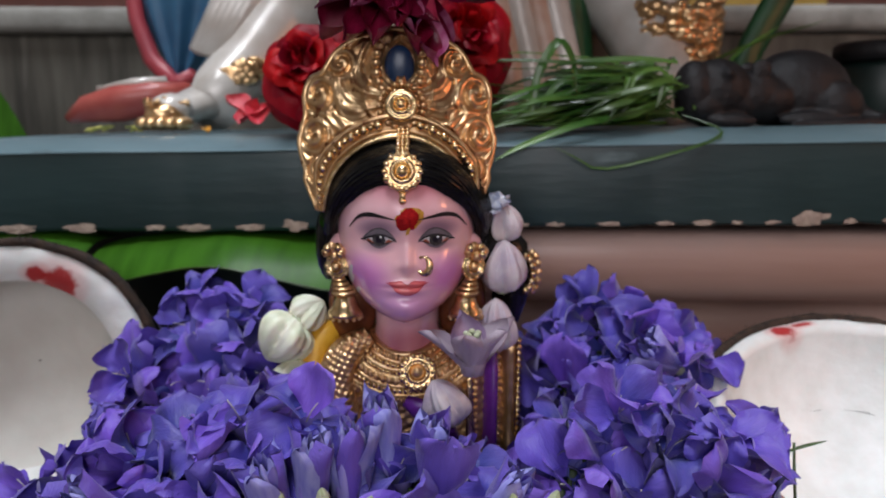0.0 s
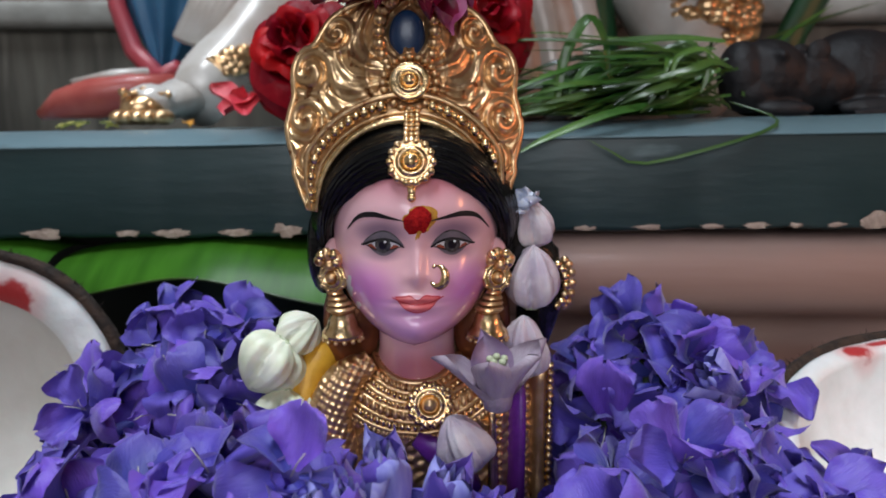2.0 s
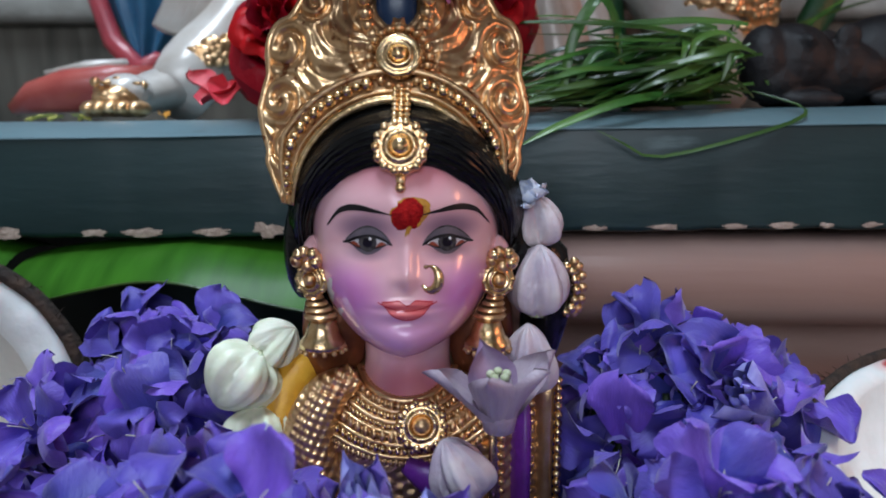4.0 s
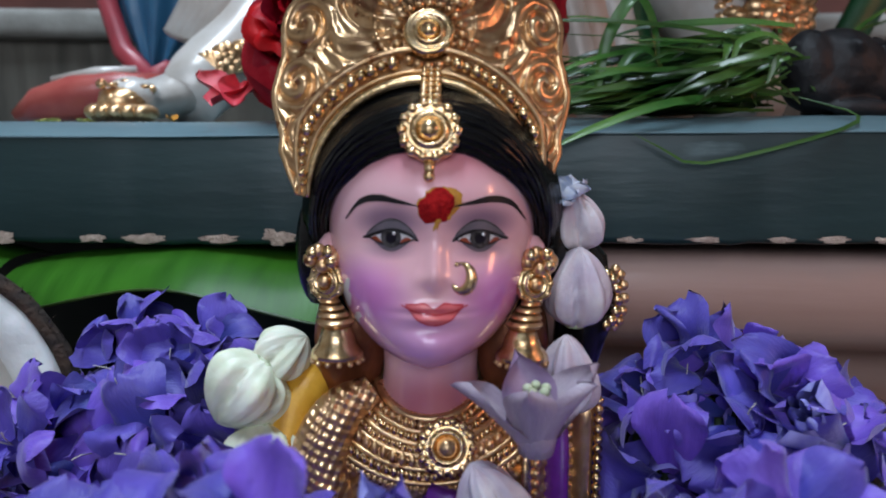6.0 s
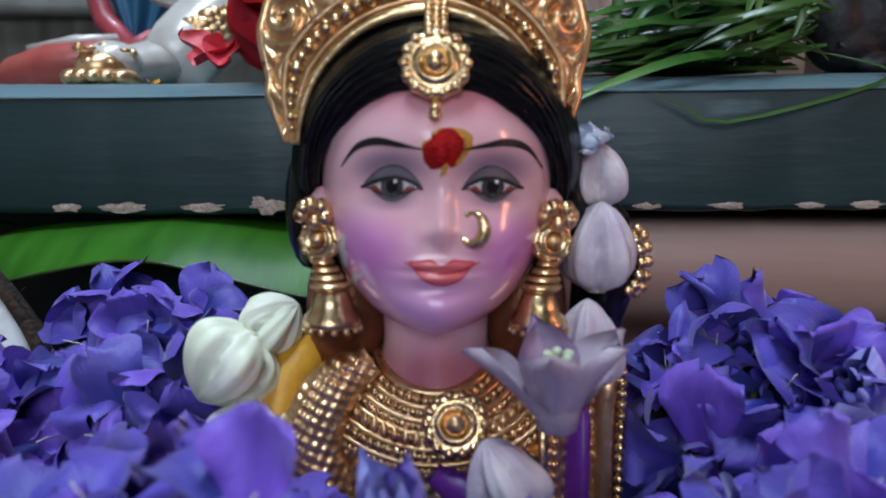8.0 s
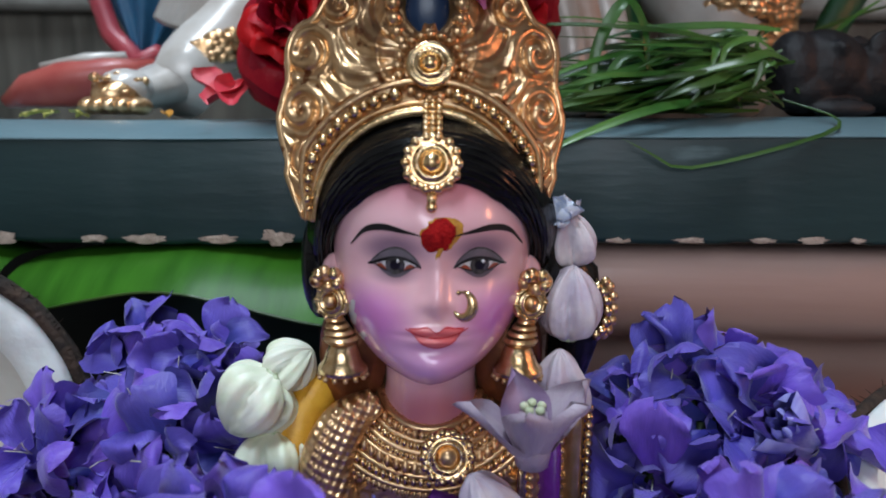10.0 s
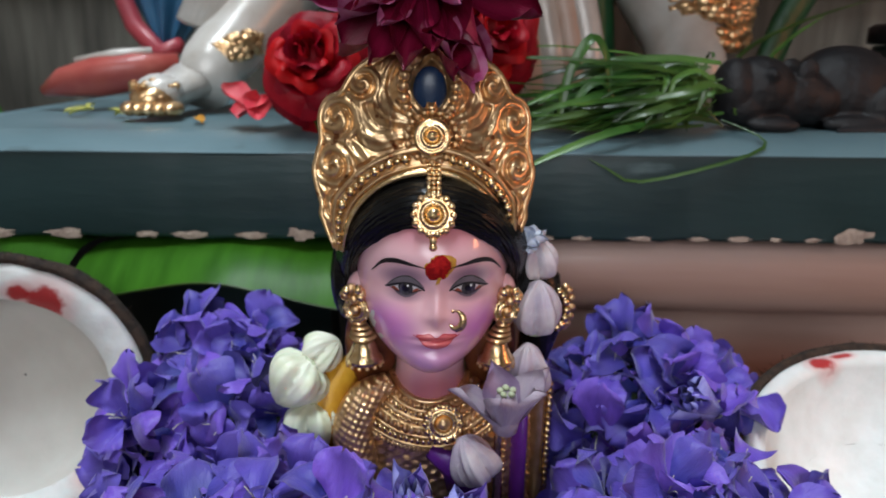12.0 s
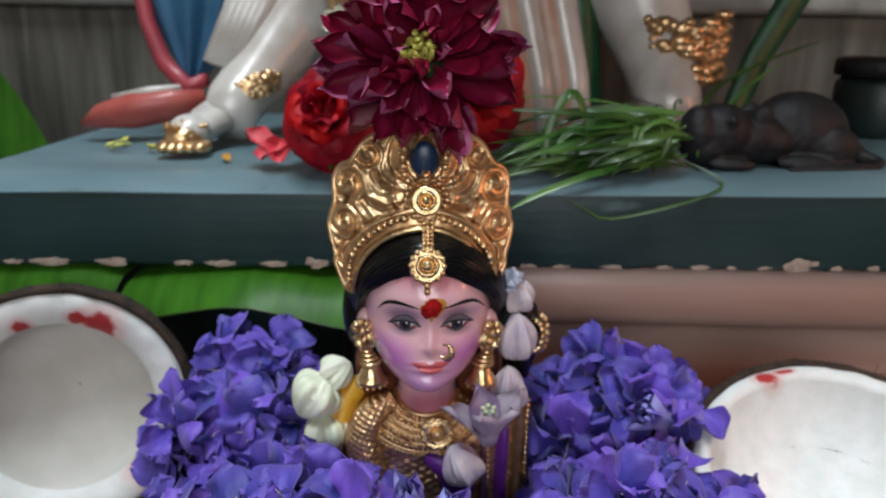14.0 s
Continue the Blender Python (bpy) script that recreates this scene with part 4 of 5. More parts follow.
# ---- the large statue behind, seen from the lap down ----
def seated_statue():
    s = Shape()
    silver, blue, red, goldm, coral, peach, green = range(7)
    mats = [SILVER, BLUE_CLOTH, RED_CLOTH, GOLD, PEACH_RED, PEACH, DARK_GREEN]
    top = 0.1425
    # leg with anklet and foot
    s.tube([(-0.060, 0.460, 0.262), (-0.076, 0.450, 0.228), (-0.094, 0.432, 0.200), (-0.108, 0.415, 0.178), (-0.119, 0.402, 0.163), (-0.121, 0.388, 0.153)], [0.034, 0.028, 0.0215, 0.0175, 0.0155, 0.013], 24, silver)
    s.tube([(-0.118, 0.405, 0.160), (-0.128, 0.388, 0.156), (-0.132, 0.372, 0.152), (-0.133, 0.356, 0.1485)], [0.014, 0.012, 0.010, 0.0065], 16, silver, 0.75)
    for i in range(5):
        s.ball((-0.142 + 0.0044 * i, 0.3555 - 0.0015 * math.sin(i * 0.9), 0.1463), (0.0044, 0.0080, 0.0034), goldm, 12, 8)
    rnd = random.Random(6)
    for i in range(190):
        a = radians(rnd.uniform(-205, -15))
        s.ball((-0.113 + 0.0172 * math.cos(a), 0.409 + 0.0172 * math.sin(a), 0.169 + 0.007 * math.cos(a) + rnd.gauss(0, 0.0026)), (rnd.uniform(0.002, 0.0045), 0.0013, rnd.uniform(0.0015, 0.003)), goldm, 8, 5)
    s.ball((-0.1345, 0.3595, 0.1500), (0.0092, 0.0090, 0.0068), goldm, 16, 10)
    for i in range(40):
        s.ball((-0.1345 + rnd.gauss(0, 0.005), 0.3580 + rnd.gauss(0, 0.003), 0.1535 + rnd.gauss(0, 0.002)), (rnd.uniform(0.0012, 0.003), 0.0016, rnd.uniform(0.0008, 0.002)), goldm, 7, 5)
    s.ball((-0.133, 0.366, 0.1530), (0.0105, 0.0120, 0.0080), silver, 14, 8)
    # pleated trouser folds on the leg
    for j in range(5):
        s.tube([(-0.090 - 0.005 * j, 0.428 - 0.001 * j, 0.262), (-0.103 - 0.004 * j, 0.418, 0.215), (-0.120 - 0.003 * j, 0.404, 0.180 + 0.001 * j)], [0.007, 0.006, 0.004], 8, silver)
    # hanging blue drapery with a red border
    def drape(u, v):
        a = math.pi * u
        w = 0.040 * (1 - v ** 2.4) + 0.003
        cx = -0.138 - 0.012 * (1 - v) * 0.3 - 0.016 * v
        return (cx - w * math.cos(a), 0.452 - 0.030 * math.sin(a) * (1 - 0.5 * v) - 0.002 * math.sin(a * 9), 0.300 - 0.131 * v)
    s.grid(drape, 40, 30, blue)
    s.tube([(-0.184, 0.448, 0.300), (-0.182, 0.446, 0.235), (-0.177, 0.441, 0.205), (-0.168, 0.436, 0.182), (-0.154, 0.432, 0.168), (-0.142, 0.428, 0.173)], [0.0045, 0.0045, 0.0048, 0.005, 0.0055, 0.004], 12, red)
    # cloth end lying on the plank
    s.tube([(-0.207, 0.412, top + 0.006), (-0.195, 0.410, top + 0.011), (-0.178, 0.410, top + 0.014), (-0.160, 0.412, top + 0.017), (-0.140, 0.418, top + 0.020)], [0.003, 0.008, 0.011, 0.010, 0.007], 16, coral, 0.8)
    s.tube([(-0.188, 0.409, top + 0.021), (-0.168, 0.410, top + 0.024), (-0.152, 0.414, top + 0.026)], [0.003, 0.005, 0.004], 10, silver, 0.6)
    # second leg with bangles
    s.tube([(0.080, 0.470, 0.275), (0.098, 0.455, 0.240), (0.112, 0.442, 0.210), (0.120, 0.425, 0.182), (0.121, 0.410, 0.163), (0.121, 0.396, 0.155)], [0.042, 0.034, 0.026, 0.021, 0.018, 0.0125], 24, silver)
    s.tube([(0.112, 0.410, 0.158), (0.106, 0.388, 0.154), (0.103, 0.374, 0.151)], [0.016, 0.012, 0.008], 14, silver, 0.75)
    for i in range(170):
        a = radians(rnd.uniform(-190, 10))
        s.ball((0.128 + 0.0245 * math.cos(a), 0.430 + 0.0235 * math.sin(a), rnd.choice((0.205, 0.194, 0.182)) + rnd.gauss(0, 0.0028)), (rnd.uniform(0.003, 0.006), 0.0032, rnd.uniform(0.0025, 0.0045)), goldm, 8, 5)
    # cloth between the legs
    for j, (x, mat) in enumerate(((0.030, peach), (0.042, silver), (0.052, peach), (0.061, silver))):
        s.tube([(x - 0.016, 0.428, 0.270), (x - 0.002, 0.420, 0.215), (x + 0.006, 0.412, 0.178), (x + 0.010, 0.404, 0.146)], [0.010, 0.009, 0.0085, 0.007], 12, mat)
    s.tube([(-0.03, 0.44, 0.29), (-0.030, 0.432, 0.22), (-0.028, 0.425, 0.147)], [0.03, 0.032, 0.03], 16, silver)
    s.tube([(-0.075, 0.425, 0.265), (-0.066, 0.415, 0.230), (-0.055, 0.408, 0.205)], [0.010, 0.009, 0.007], 12, goldm)
    # green sash
    s.tube([(0.222, 0.445, 0.275), (0.196, 0.440, 0.222), (0.178, 0.436, 0.190), (0.166, 0.430, 0.160), (0.162, 0.425, 0.146)], [0.010, 0.0095, 0.0085, 0.008, 0.006], 12, green, 0.5)
    s.tube([(0.066, 0.455, 0.27), (0.072, 0.446, 0.215), (0.078, 0.440, 0.170), (0.080, 0.436, 0.146)], [0.014, 0.013, 0.011, 0.010], 12, green)
    # unseen lap and body mass; the wide lap is added to shade the plank
    s.ball((0.070, 0.405, 0.348), (0.168, 0.128, 0.066), blue, 36, 18)
    s.ball((0.050, 0.455, 0.450), (0.110, 0.080, 0.100), peach, 30, 16)
    return solid("seated_statue", s, mats, "large painted deity statue with white legs, gold anklets and blue drapery", "statue")


seated_statue()


# ---- clay rat ----
def clay_rat():
    s = Shape()

    def blob(c, r, rz=0, ry=0):
        s.ball(c, r, 0, 22, 14, pose(0, 0, 0, 0, ry, rz))
    top = 0.1445
    blob((0.160, 0.338, 0.1600), (0.0235, 0.0165, 0.0190), 0, 6)
    blob((0.141, 0.332, 0.1570), (0.0160, 0.0120, 0.0105))
    blob((0.1195, 0.327, 0.1612), (0.0150, 0.0105, 0.0130), 0, 8)
    blob((0.1085, 0.325, 0.1612), (0.0088, 0.0084, 0.0122), 0, 0)
    for dy in (-0.0098, 0.0098):
        s.ring((0.1205, 0.327 + dy * 0.96, 0.1672), 0.0021, 0.0010, (0, -1 if dy < 0 else 1, 0.25), 0, 14, 6)
        s.ball((0.1205, 0.327 + dy * 1.06, 0.1672), 0.0018, 0, 10, 6)
        blob((0.1365, 0.330 + dy * 0.75, 0.1690), (0.0050, 0.0018, 0.0046), 0, -30)
        blob((0.124, 0.329 + dy * 1.0, top + 0.0030), (0.0110, 0.0042, 0.0032))
        blob((0.160, 0.337 + dy * 1.5, top + 0.0036), (0.0150, 0.0045, 0.0038))
        blob((0.172, 0.338 + dy * 1.3, 0.1545), (0.0115, 0.0065, 0.0100), 0, 15)
    s.tube([(0.183, 0.340, 0.1560), (0.190, 0.336, 0.1495), (0.196, 0.329, 0.1468), (0.190, 0.322, 0.1462), (0.170, 0.3175, 0.1462), (0.148, 0.3165, 0.1460)], [0.0055, 0.0042, 0.0036, 0.0030, 0.0025, 0.0012], 10)
    blob((0.128, 0.329, 0.1560), (0.0150, 0.0098, 0.0095))
    blob((0.1350, 0.331, 0.1585), (0.0150, 0.0118, 0.0118), 0, -6)
    blob((0.1130, 0.326, 0.1545), (0.0120, 0.0090, 0.0085))
    ob = solid("clay_rat", s, CLAY, "crouching black clay rat figure on the teal plank", "figurine")
    rm = ob.modifiers.new("skin", "REMESH")
    rm.mode, rm.voxel_size, rm.use_smooth_shade = "VOXEL", 0.0007, True
    sm = ob.modifiers.new("soft", "SMOOTH")
    sm.factor, sm.iterations = 0.5, 12
    return ob


clay_rat()


# ---- grass ----
def blade_shape(pts, width):
    s = Shape()
    k = len(pts) - 1
    tabs = [[(i / k, p[j]) for i, p in enumerate(pts)] for j in range(3)]

    def fn(u, v):
        p = Vector([smooth_table(tb, v) for tb in tabs])
        q = Vector([smooth_table(tb, min(v + 0.03, 1.0)) for tb in tabs]) - Vector([smooth_table(tb, max(v - 0.03, 0.0)) for tb in tabs])
        side = q.normalized().cross(Vector((0.1, -0.75, 0.65))).normalized()
        w = width * (math.sin(math.pi * min(v * 0.9 + 0.12, 1)) ** 0.6)
        return p + side * (u - 0.5) * w + Vector((0, -0.25 * w * abs(u - 0.5), 0.3 * w * abs(u - 0.5)))
    s.grid(fn, 2, 14)
    return s


def grass_bundle():
    t = thing("grass_bundle", "bundle of fresh green grass blades lying on the plank edge", "grass")
    rnd = random.Random(11)
    for i in range(150):
        root = Vector((rnd.uniform(0.080, 0.101), rnd.uniform(0.306, 0.338), rnd.uniform(0.146, 0.171)))
        ln = rnd.uniform(0.025, 0.080)
        tip = Vector((root.x - ln, root.y - rnd.uniform(-0.010, 0.022), max(root.z - ln * rnd.uniform(-0.08, 0.45), 0.134 + rnd.uniform(0, 0.016))))
        bow = rnd.uniform(-0.002, 0.006)
        if i % 6 == 0:
            tip = Vector((root.x - rnd.uniform(0.0, 0.03), root.y - 0.006, root.z - rnd.uniform(0.004, 0.016)))
            bow = rnd.uniform(0.004, 0.012)
        mid = (root + tip) * 0.5 + Vector((rnd.uniform(-0.006, 0.006), rnd.uniform(-0.006, 0.006), bow))
        q1, q3 = (root + mid) * 0.5 + Vector((0, 0, bow * 0.4)), (tip + mid) * 0.5 + Vector((0, rnd.uniform(-0.004, 0.004), bow * 0.4))
        for p in (q1, mid, q3, tip):
            if p.y > 0.302:
                p.z = max(p.z, 0.1460)
        part("grass_blade", blade_shape([root, q1, mid, q3, tip], rnd.choice((0.0010, 0.0017, 0.0023, 0.0034))), GRASS, t)
    for pts, w in (([(0.036, 0.306, 0.150), (0.039, 0.308, 0.166), (0.047, 0.309, 0.1790), (0.053, 0.309, 0.1720), (0.055, 0.308, 0.158)], 0.0040),
                   ([(0.040, 0.306, 0.150), (0.045, 0.308, 0.160), (0.052, 0.309, 0.163), (0.058, 0.309, 0.156)], 0.0030),
                   ([(0.100, 0.312, 0.150), (0.112, 0.302, 0.1445), (0.108, 0.2955, 0.140), (0.085, 0.2930, 0.133), (0.063, 0.2930, 0.1285), (0.053, 0.2935, 0.1330), (0.044, 0.294, 0.1375)], 0.0014),
                   ([(0.105, 0.312, 0.152), (0.128, 0.372, 0.172), (0.165, 0.40, 0.188), (0.215, 0.42, 0.203)], 0.0022),
                   ([(0.110, 0.320, 0.160), (0.135, 0.345, 0.178), (0.160, 0.36, 0.192)], 0.0016),
                   ([(0.095, 0.318, 0.150), (0.060, 0.300, 0.147), (0.035, 0.294, 0.139), (0.020, 0.291, 0.132)], 0.0032),
                   ([(0.095, 0.322, 0.156), (0.070, 0.312, 0.157), (0.045, 0.304, 0.152), (0.020, 0.301, 0.1475)], 0.0036),
                   ([(0.098, 0.325, 0.160), (0.070, 0.316, 0.163), (0.045, 0.306, 0.157), (0.018, 0.302, 0.150)], 0.0032)):
        part("grass_blade", blade_shape([Vector(p) for p in pts], w), GRASS, t)
    return t


grass_bundle()


# ---- roses ----
def rose_petal(size, k, seed):
    """A petal bent round the flower's axis, its lip rolled outward; k from 0 (heart) to 1 (outermost)."""
    rnd = random.Random(seed)
    ph = [rnd.uniform(0, 6.28) for _ in range(3)]
    spread = radians(115 + 25 * k)
    s = Shape()

    def fn(u, v):
        x = 2 * u - 1
        r = size * (0.10 + 0.62 * k) * (0.30 + 0.70 * math.sin(min(v * 1.3, 1) * math.pi / 2))
        lip = max(v - 0.62, 0) / 0.38
        r += size * (0.05 + 0.34 * k) * lip ** 2 + size * 0.055 * math.sin(3 * x + ph[0]) * v + size * 0.025 * math.sin(7 * x + ph[2]) * lip
        h = size * (0.95 - 0.55 * k) * v - size * (0.10 + 0.22 * k) * lip ** 2.2
        h -= size * (0.26 + 0.2 * k) * abs(x) ** 3 * v
        h += size * 0.03 * math.sin(5 * x + ph[1]) * v
        a = spread * 0.5 * x * (0.55 + 0.45 * math.sin(min(v * 1.5, 1) * math.pi / 2)) * (1 - 0.20 * lip ** 2)
        return (r * math.sin(a), r * math.cos(a), h)
    s.grid(fn, 14, 14)
    return s


def rose(m4, size, label, seed):
    t = thing("red_rose", label, "rose", "roses beside the crown", m4)
    rnd = random.Random(seed)
    for ring, (n, k) in enumerate(((3, 0.0), (3, 0.13), (4, 0.28), (5, 0.42), (5, 0.56), (6, 0.70), (6, 0.84), (6, 1.0))):
        for i in range(n):
            me = rose_petal(size, min(k + rnd.uniform(-0.03, 0.03), 1.0) if k else 0.02, seed * 50 + ring * 7 + i).mesh("petal", ROSE)
            m = pose(0, 0, -size * 0.28 * k, 0, 0, 360 * i / n + 47 * ring + rnd.uniform(-10, 10)) @ pose(0, 0, 0, rnd.uniform(-9, 9) - 30 * k * k, rnd.uniform(-8, 8) * k, 0)
            part("petal", me, ROSE, t, m4=m)
    core = Shape()
    core.ball((0, 0, size * 0.12), size * 0.30, 0, 14, 8)
    part("heart", core, ROSE, t)
    hip = Shape()
    hip.ball((0, 0, -size * 0.22), size * 0.24, 0, 12, 8)
    hip_ob = part("hip", hip, GREEN_LEAF, t)
    for i in range(5):
        part("sepal", petal_shape(size * 0.8, size * 0.24, 0.6, 0.2, 0.9, 0.1, 0.9, seed + i).mesh("sepal", GREEN_LEAF), GREEN_LEAF, hip_ob, m4=pose(0, 0, -size * 0.30, 0, 0, 72 * i + 20) @ pose(0, size * 0.15, 0, 15, 0, 0))
    return t


rose(facing((-0.0560, 0.3120, 0.1690), (-0.08, -0.90, 0.35), 0.3), 0.0240, "full-blown red rose resting on the teal plank", 3)
rose(facing((0.0080, 0.3120, 0.1800), (0.25, -0.90, 0.30), 1.1), 0.0265, "full-blown red rose leaning behind the gold crown", 4)


def loose_petal(m4, l, w, mat, name, label, seed):
    return solid(name, petal_shape(l, w, 0.5, 0.5, 0.5, 0.25, 0, seed), mat, label, "petal", "loose petals", m4)


for i, (x, y, z, mat, l) in enumerate(((-0.088, 0.3220, 0.1462, PINK_PETAL, 0.016), (-0.079, 0.3180, 0.1462, PINK_PETAL, 0.014), (-0.083, 0.3300, 0.1466, PINK_PETAL, 0.018))):
    loose_petal(pose(x, y, z, 38 + 8 * i, 12 - 14 * i, 55 * i - 50), l, 0.013, mat, "rose_petal", "loose pink-red petal beside the rose", i)
for i, (x, y) in enumerate(((-0.146, 0.366), (-0.166, 0.372), (-0.174, 0.382), (-0.176, 0.396), (-0.112, 0.347), (-0.158, 0.371))):
    loose_petal(pose(x, y, 0.1438, 4, 0, 70 + 35 * i), 0.010, 0.0042, TURMERIC if i == 4 else DAHLIA_EYE, "yellow_petal", "small loose yellow petal lying on the plank", i + 20)
# small white flowers tucked behind the rose
def jasmine(m4, seed):
    t = thing("white_flower", "small white flower tucked behind the red rose", "flower", "small white flowers", m4)
    me = petal_shape(0.007, 0.005, 0.4, 0.3, 0.3, 0.2, 0.2, seed, 4, 5).mesh("petal", WHITE_BUD)
    for i in range(6):
        part("petal", me, WHITE_BUD, t, m4=pose(0, 0, 0, 0, 0, 60 * i) @ pose(0, 0.001, 0, 30, 0, 0))
    return t


for i, (x, y, z) in enumerate(((-0.047, 0.326, 0.1970), (-0.038, 0.324, 0.2010), (-0.052, 0.328, 0.2060), (-0.040, 0.328, 0.2120), (-0.044, 0.322, 0.1900))):
    jasmine(facing((x, y, z), (0.2 * math.sin(i * 2), -1, 0.3 + 0.2 * math.cos(i)), i), i)


# ---- dahlia on the crown ----
def dahlia(m4):
    t = thing("dahlia", "dark maroon dahlia with pink petal tips on top of the crown", "dahlia", m4=m4)
    rnd = random.Random(8)
    rings = [(8, 0.0035, 66, 0.011, 0.0060), (10, 0.0050, 52, 0.017, 0.0085), (12, 0.0060, 36, 0.023, 0.0105), (13, 0.0065, 20, 0.0275, 0.0120), (14, 0.0065, 4, 0.0300, 0.0130), (12, 0.0060, -14, 0.0300, 0.0130)]
    for k, (n, off, tilt, ln, w) in enumerate(rings):
        mes = [petal_shape(ln, w * (0.85 + 0.1 * j), 0.35, 0.95, -0.55 + 0.30 * j, 0.30, 0.30, 50 + 7 * k + j, 8, 10, 1 if j == 1 else 0, 0.3 * (j - 1)).mesh("petal", [DAHLIA, DAHLIA_TIP]) for j in range(3)]
        for i in range(n):
            a = 360 * i / n + 23 * k + rnd.uniform(-8, 8)
            sc = rnd.uniform(0.86, 1.08)
            m = pose(0, 0, 0, 0, 0, a) @ pose(0, off, -0.0018 * k, tilt + rnd.uniform(-16, 16), rnd.uniform(-30, 30), rnd.uniform(-6, 6)) @ Matrix.Diagonal((sc, sc, sc, 1))
            part("petal", mes[rnd.randrange(3)], DAHLIA, t, m4=m)
    for i in range(26):
        c = Shape()
        a, r = i * 2.4, 0.0011 * math.sqrt(i)
        c.ball((r * math.cos(a), r * math.sin(a), 0.0055 + 0.0030 * math.cos(i)), (0.0011, 0.0011 + 0.0003 * (i % 3), 0.0030), 0, 8, 5, pose(0, 0, 0, 25 * math.sin(a), 25 * math.cos(a * 1.3), 0))
        part("floret", c, DAHLIA_EYE, t, "yellow green floret" if i == 0 else "")
    base = Shape()
    base.ball((0, 0, -0.004), (0.009, 0.009, 0.007), 0, 14, 8)
    base.tube([(0, 0, -0.006), (0.001, -0.004, -0.012), (0.001, -0.016, -0.017)], 0.0022, 8)
    part("stalk", base, DARK_GREEN, t)
    return t


dahlia(facing((-0.0150, 0.2330, 0.1968), (-0.02, -0.94, 0.36), 0.22) @ Matrix.Diagonal((0.93, 0.93, 0.92, 1)))


# ---- crown-flower buds ----
def bud(m4, r, h, mat, label, group, name="flower_bud"):
    """A ridged five-lobed bud that points along local z."""
    t = thing(name, label, "flower bud", group, m4)
    s = Shape()

    def fn(u, v):
        a = 2 * math.pi * u
        prof = smooth_table([(0, 0.30), (0.12, 0.80), (0.3, 1.0), (0.55, 0.93), (0.8, 0.62), (0.93, 0.32), (1, 0.02)], v)
        lobes = 1 + 0.12 * math.cos(5 * a + 1.2 * v) + 0.06 * math.cos(15 * a + 2 * v) - 0.32 * bell(((5 * a + 2.0 * v) % (2 * math.pi)) - math.pi, 0.28) * math.sin(math.pi * v)
        return (r * prof * lobes * math.cos(a), r * prof * lobes * math.sin(a), h * v + 0.0002 * math.sin(9 * a))
    s.grid(fn, 60, 22, 0, True)
    part("petals", s, mat, t)
    c = Shape()
    c.lathe([(0.0003, -h * 0.04), (r * 0.30, -h * 0.02), (r * 0.30, h * 0.02), (r * 0.26, h * 0.08)], 14)
    for i in range(5):
        c.ball((r * 0.27 * math.cos(i * 1.257), r * 0.27 * math.sin(i * 1.257), h * 0.01), (r * 0.10, r * 0.10, h * 0.04), 0, 6, 4)
    part("calyx", c, STEM_PALE, t, "pale green calyx")
    return t


bud(facing((-0.0475, 0.2330, 0.0835), (-0.60, -0.20, -0.75)), 0.0094, 0.0165, WHITE_BUD, "cream white crown-flower bud beside the idol's shoulder", "white garland buds")
bud(facing((-0.0478, 0.2320, 0.0700), (0.02, -0.25, -0.95)), 0.0086, 0.0170, WHITE_BUD, "cream white crown-flower bud hanging on the garland", "white garland buds")
bud(facing((-0.0490, 0.2370, 0.0815), (0.80, -0.1, 0.6)), 0.0062, 0.0120, WHITE_BUD, "small cream white bud beside the earring", "white garland buds")
bud(facing((-0.0370, 0.2500, 0.0960), (0.1, -0.3, 0.9)), 0.0034, 0.0085, WHITE_BUD, "small cream white bud beside the earring", "white garland buds")
bud(facing((0.0203, 0.2400, 0.1085), (-0.10, -0.10, 1)), 0.0064, 0.0130, LILAC_BUD, "pale lilac crown-flower bud on the hanging garland", "lilac garland buds")
bud(facing((0.0195, 0.2350, 0.0925), (0.03, -0.10, 1)), 0.0070, 0.0172, LILAC_BUD, "greyish lilac crown-flower bud on the hanging garland", "lilac garland buds")
bud(facing((0.0176, 0.2310, 0.0740), (-0.04, -0.10, 1)), 0.0064, 0.0175, LILAC_BUD, "greyish lilac crown-flower bud on the hanging garland", "lilac garland buds")
bud(facing((0.0038, 0.2130, 0.0560), (-0.45, -0.05, 0.9)), 0.0066, 0.0155, LILAC_BUD, "wilting lilac crown-flower bud on the hanging garland", "lilac garland buds")


def open_crown_flower(m4):
    t = thing("crown_flower", "open dusky lilac crown flower with upright petals", "flower", m4=m4)
    mes = [petal_shape(0.0185, 0.0105, 0.50, 0.55, 0.35, 0.08, 0.80, 80 + j, 8, 12, 0).mesh("petal", LILAC_INNER if j else LILAC_OPEN) for j in range(2)]
    for i, (a, tilt) in enumerate(((0, 78), (72, 60), (144, 74), (216, 74), (288, 56))):
        part("petal", mes[1 if i in (0,) else 0], LILAC_BUD, t, m4=pose(0, 0, 0, 0, 0, a) @ pose(0, 0.0022, 0, tilt, 0, 0))
    c = Shape()
    c.lathe([(0.0003, -0.001), (0.0030, 0.0), (0.0036, 0.004), (0.0028, 0.009), (0.0024, 0.012), (0.0003, 0.0125)], 15)
    corona = part("corona", c, LILAC_OPEN, t)
    k = Shape()
    for i in range(5):
        k.ball((0.0016 * math.cos(i * 1.257), 0.0016 * math.sin(i * 1.257), 0.0130), 0.0009, 0, 8, 5)
    part("stigma", k, STEM_PALE, corona, "pale green stigma")
    return t


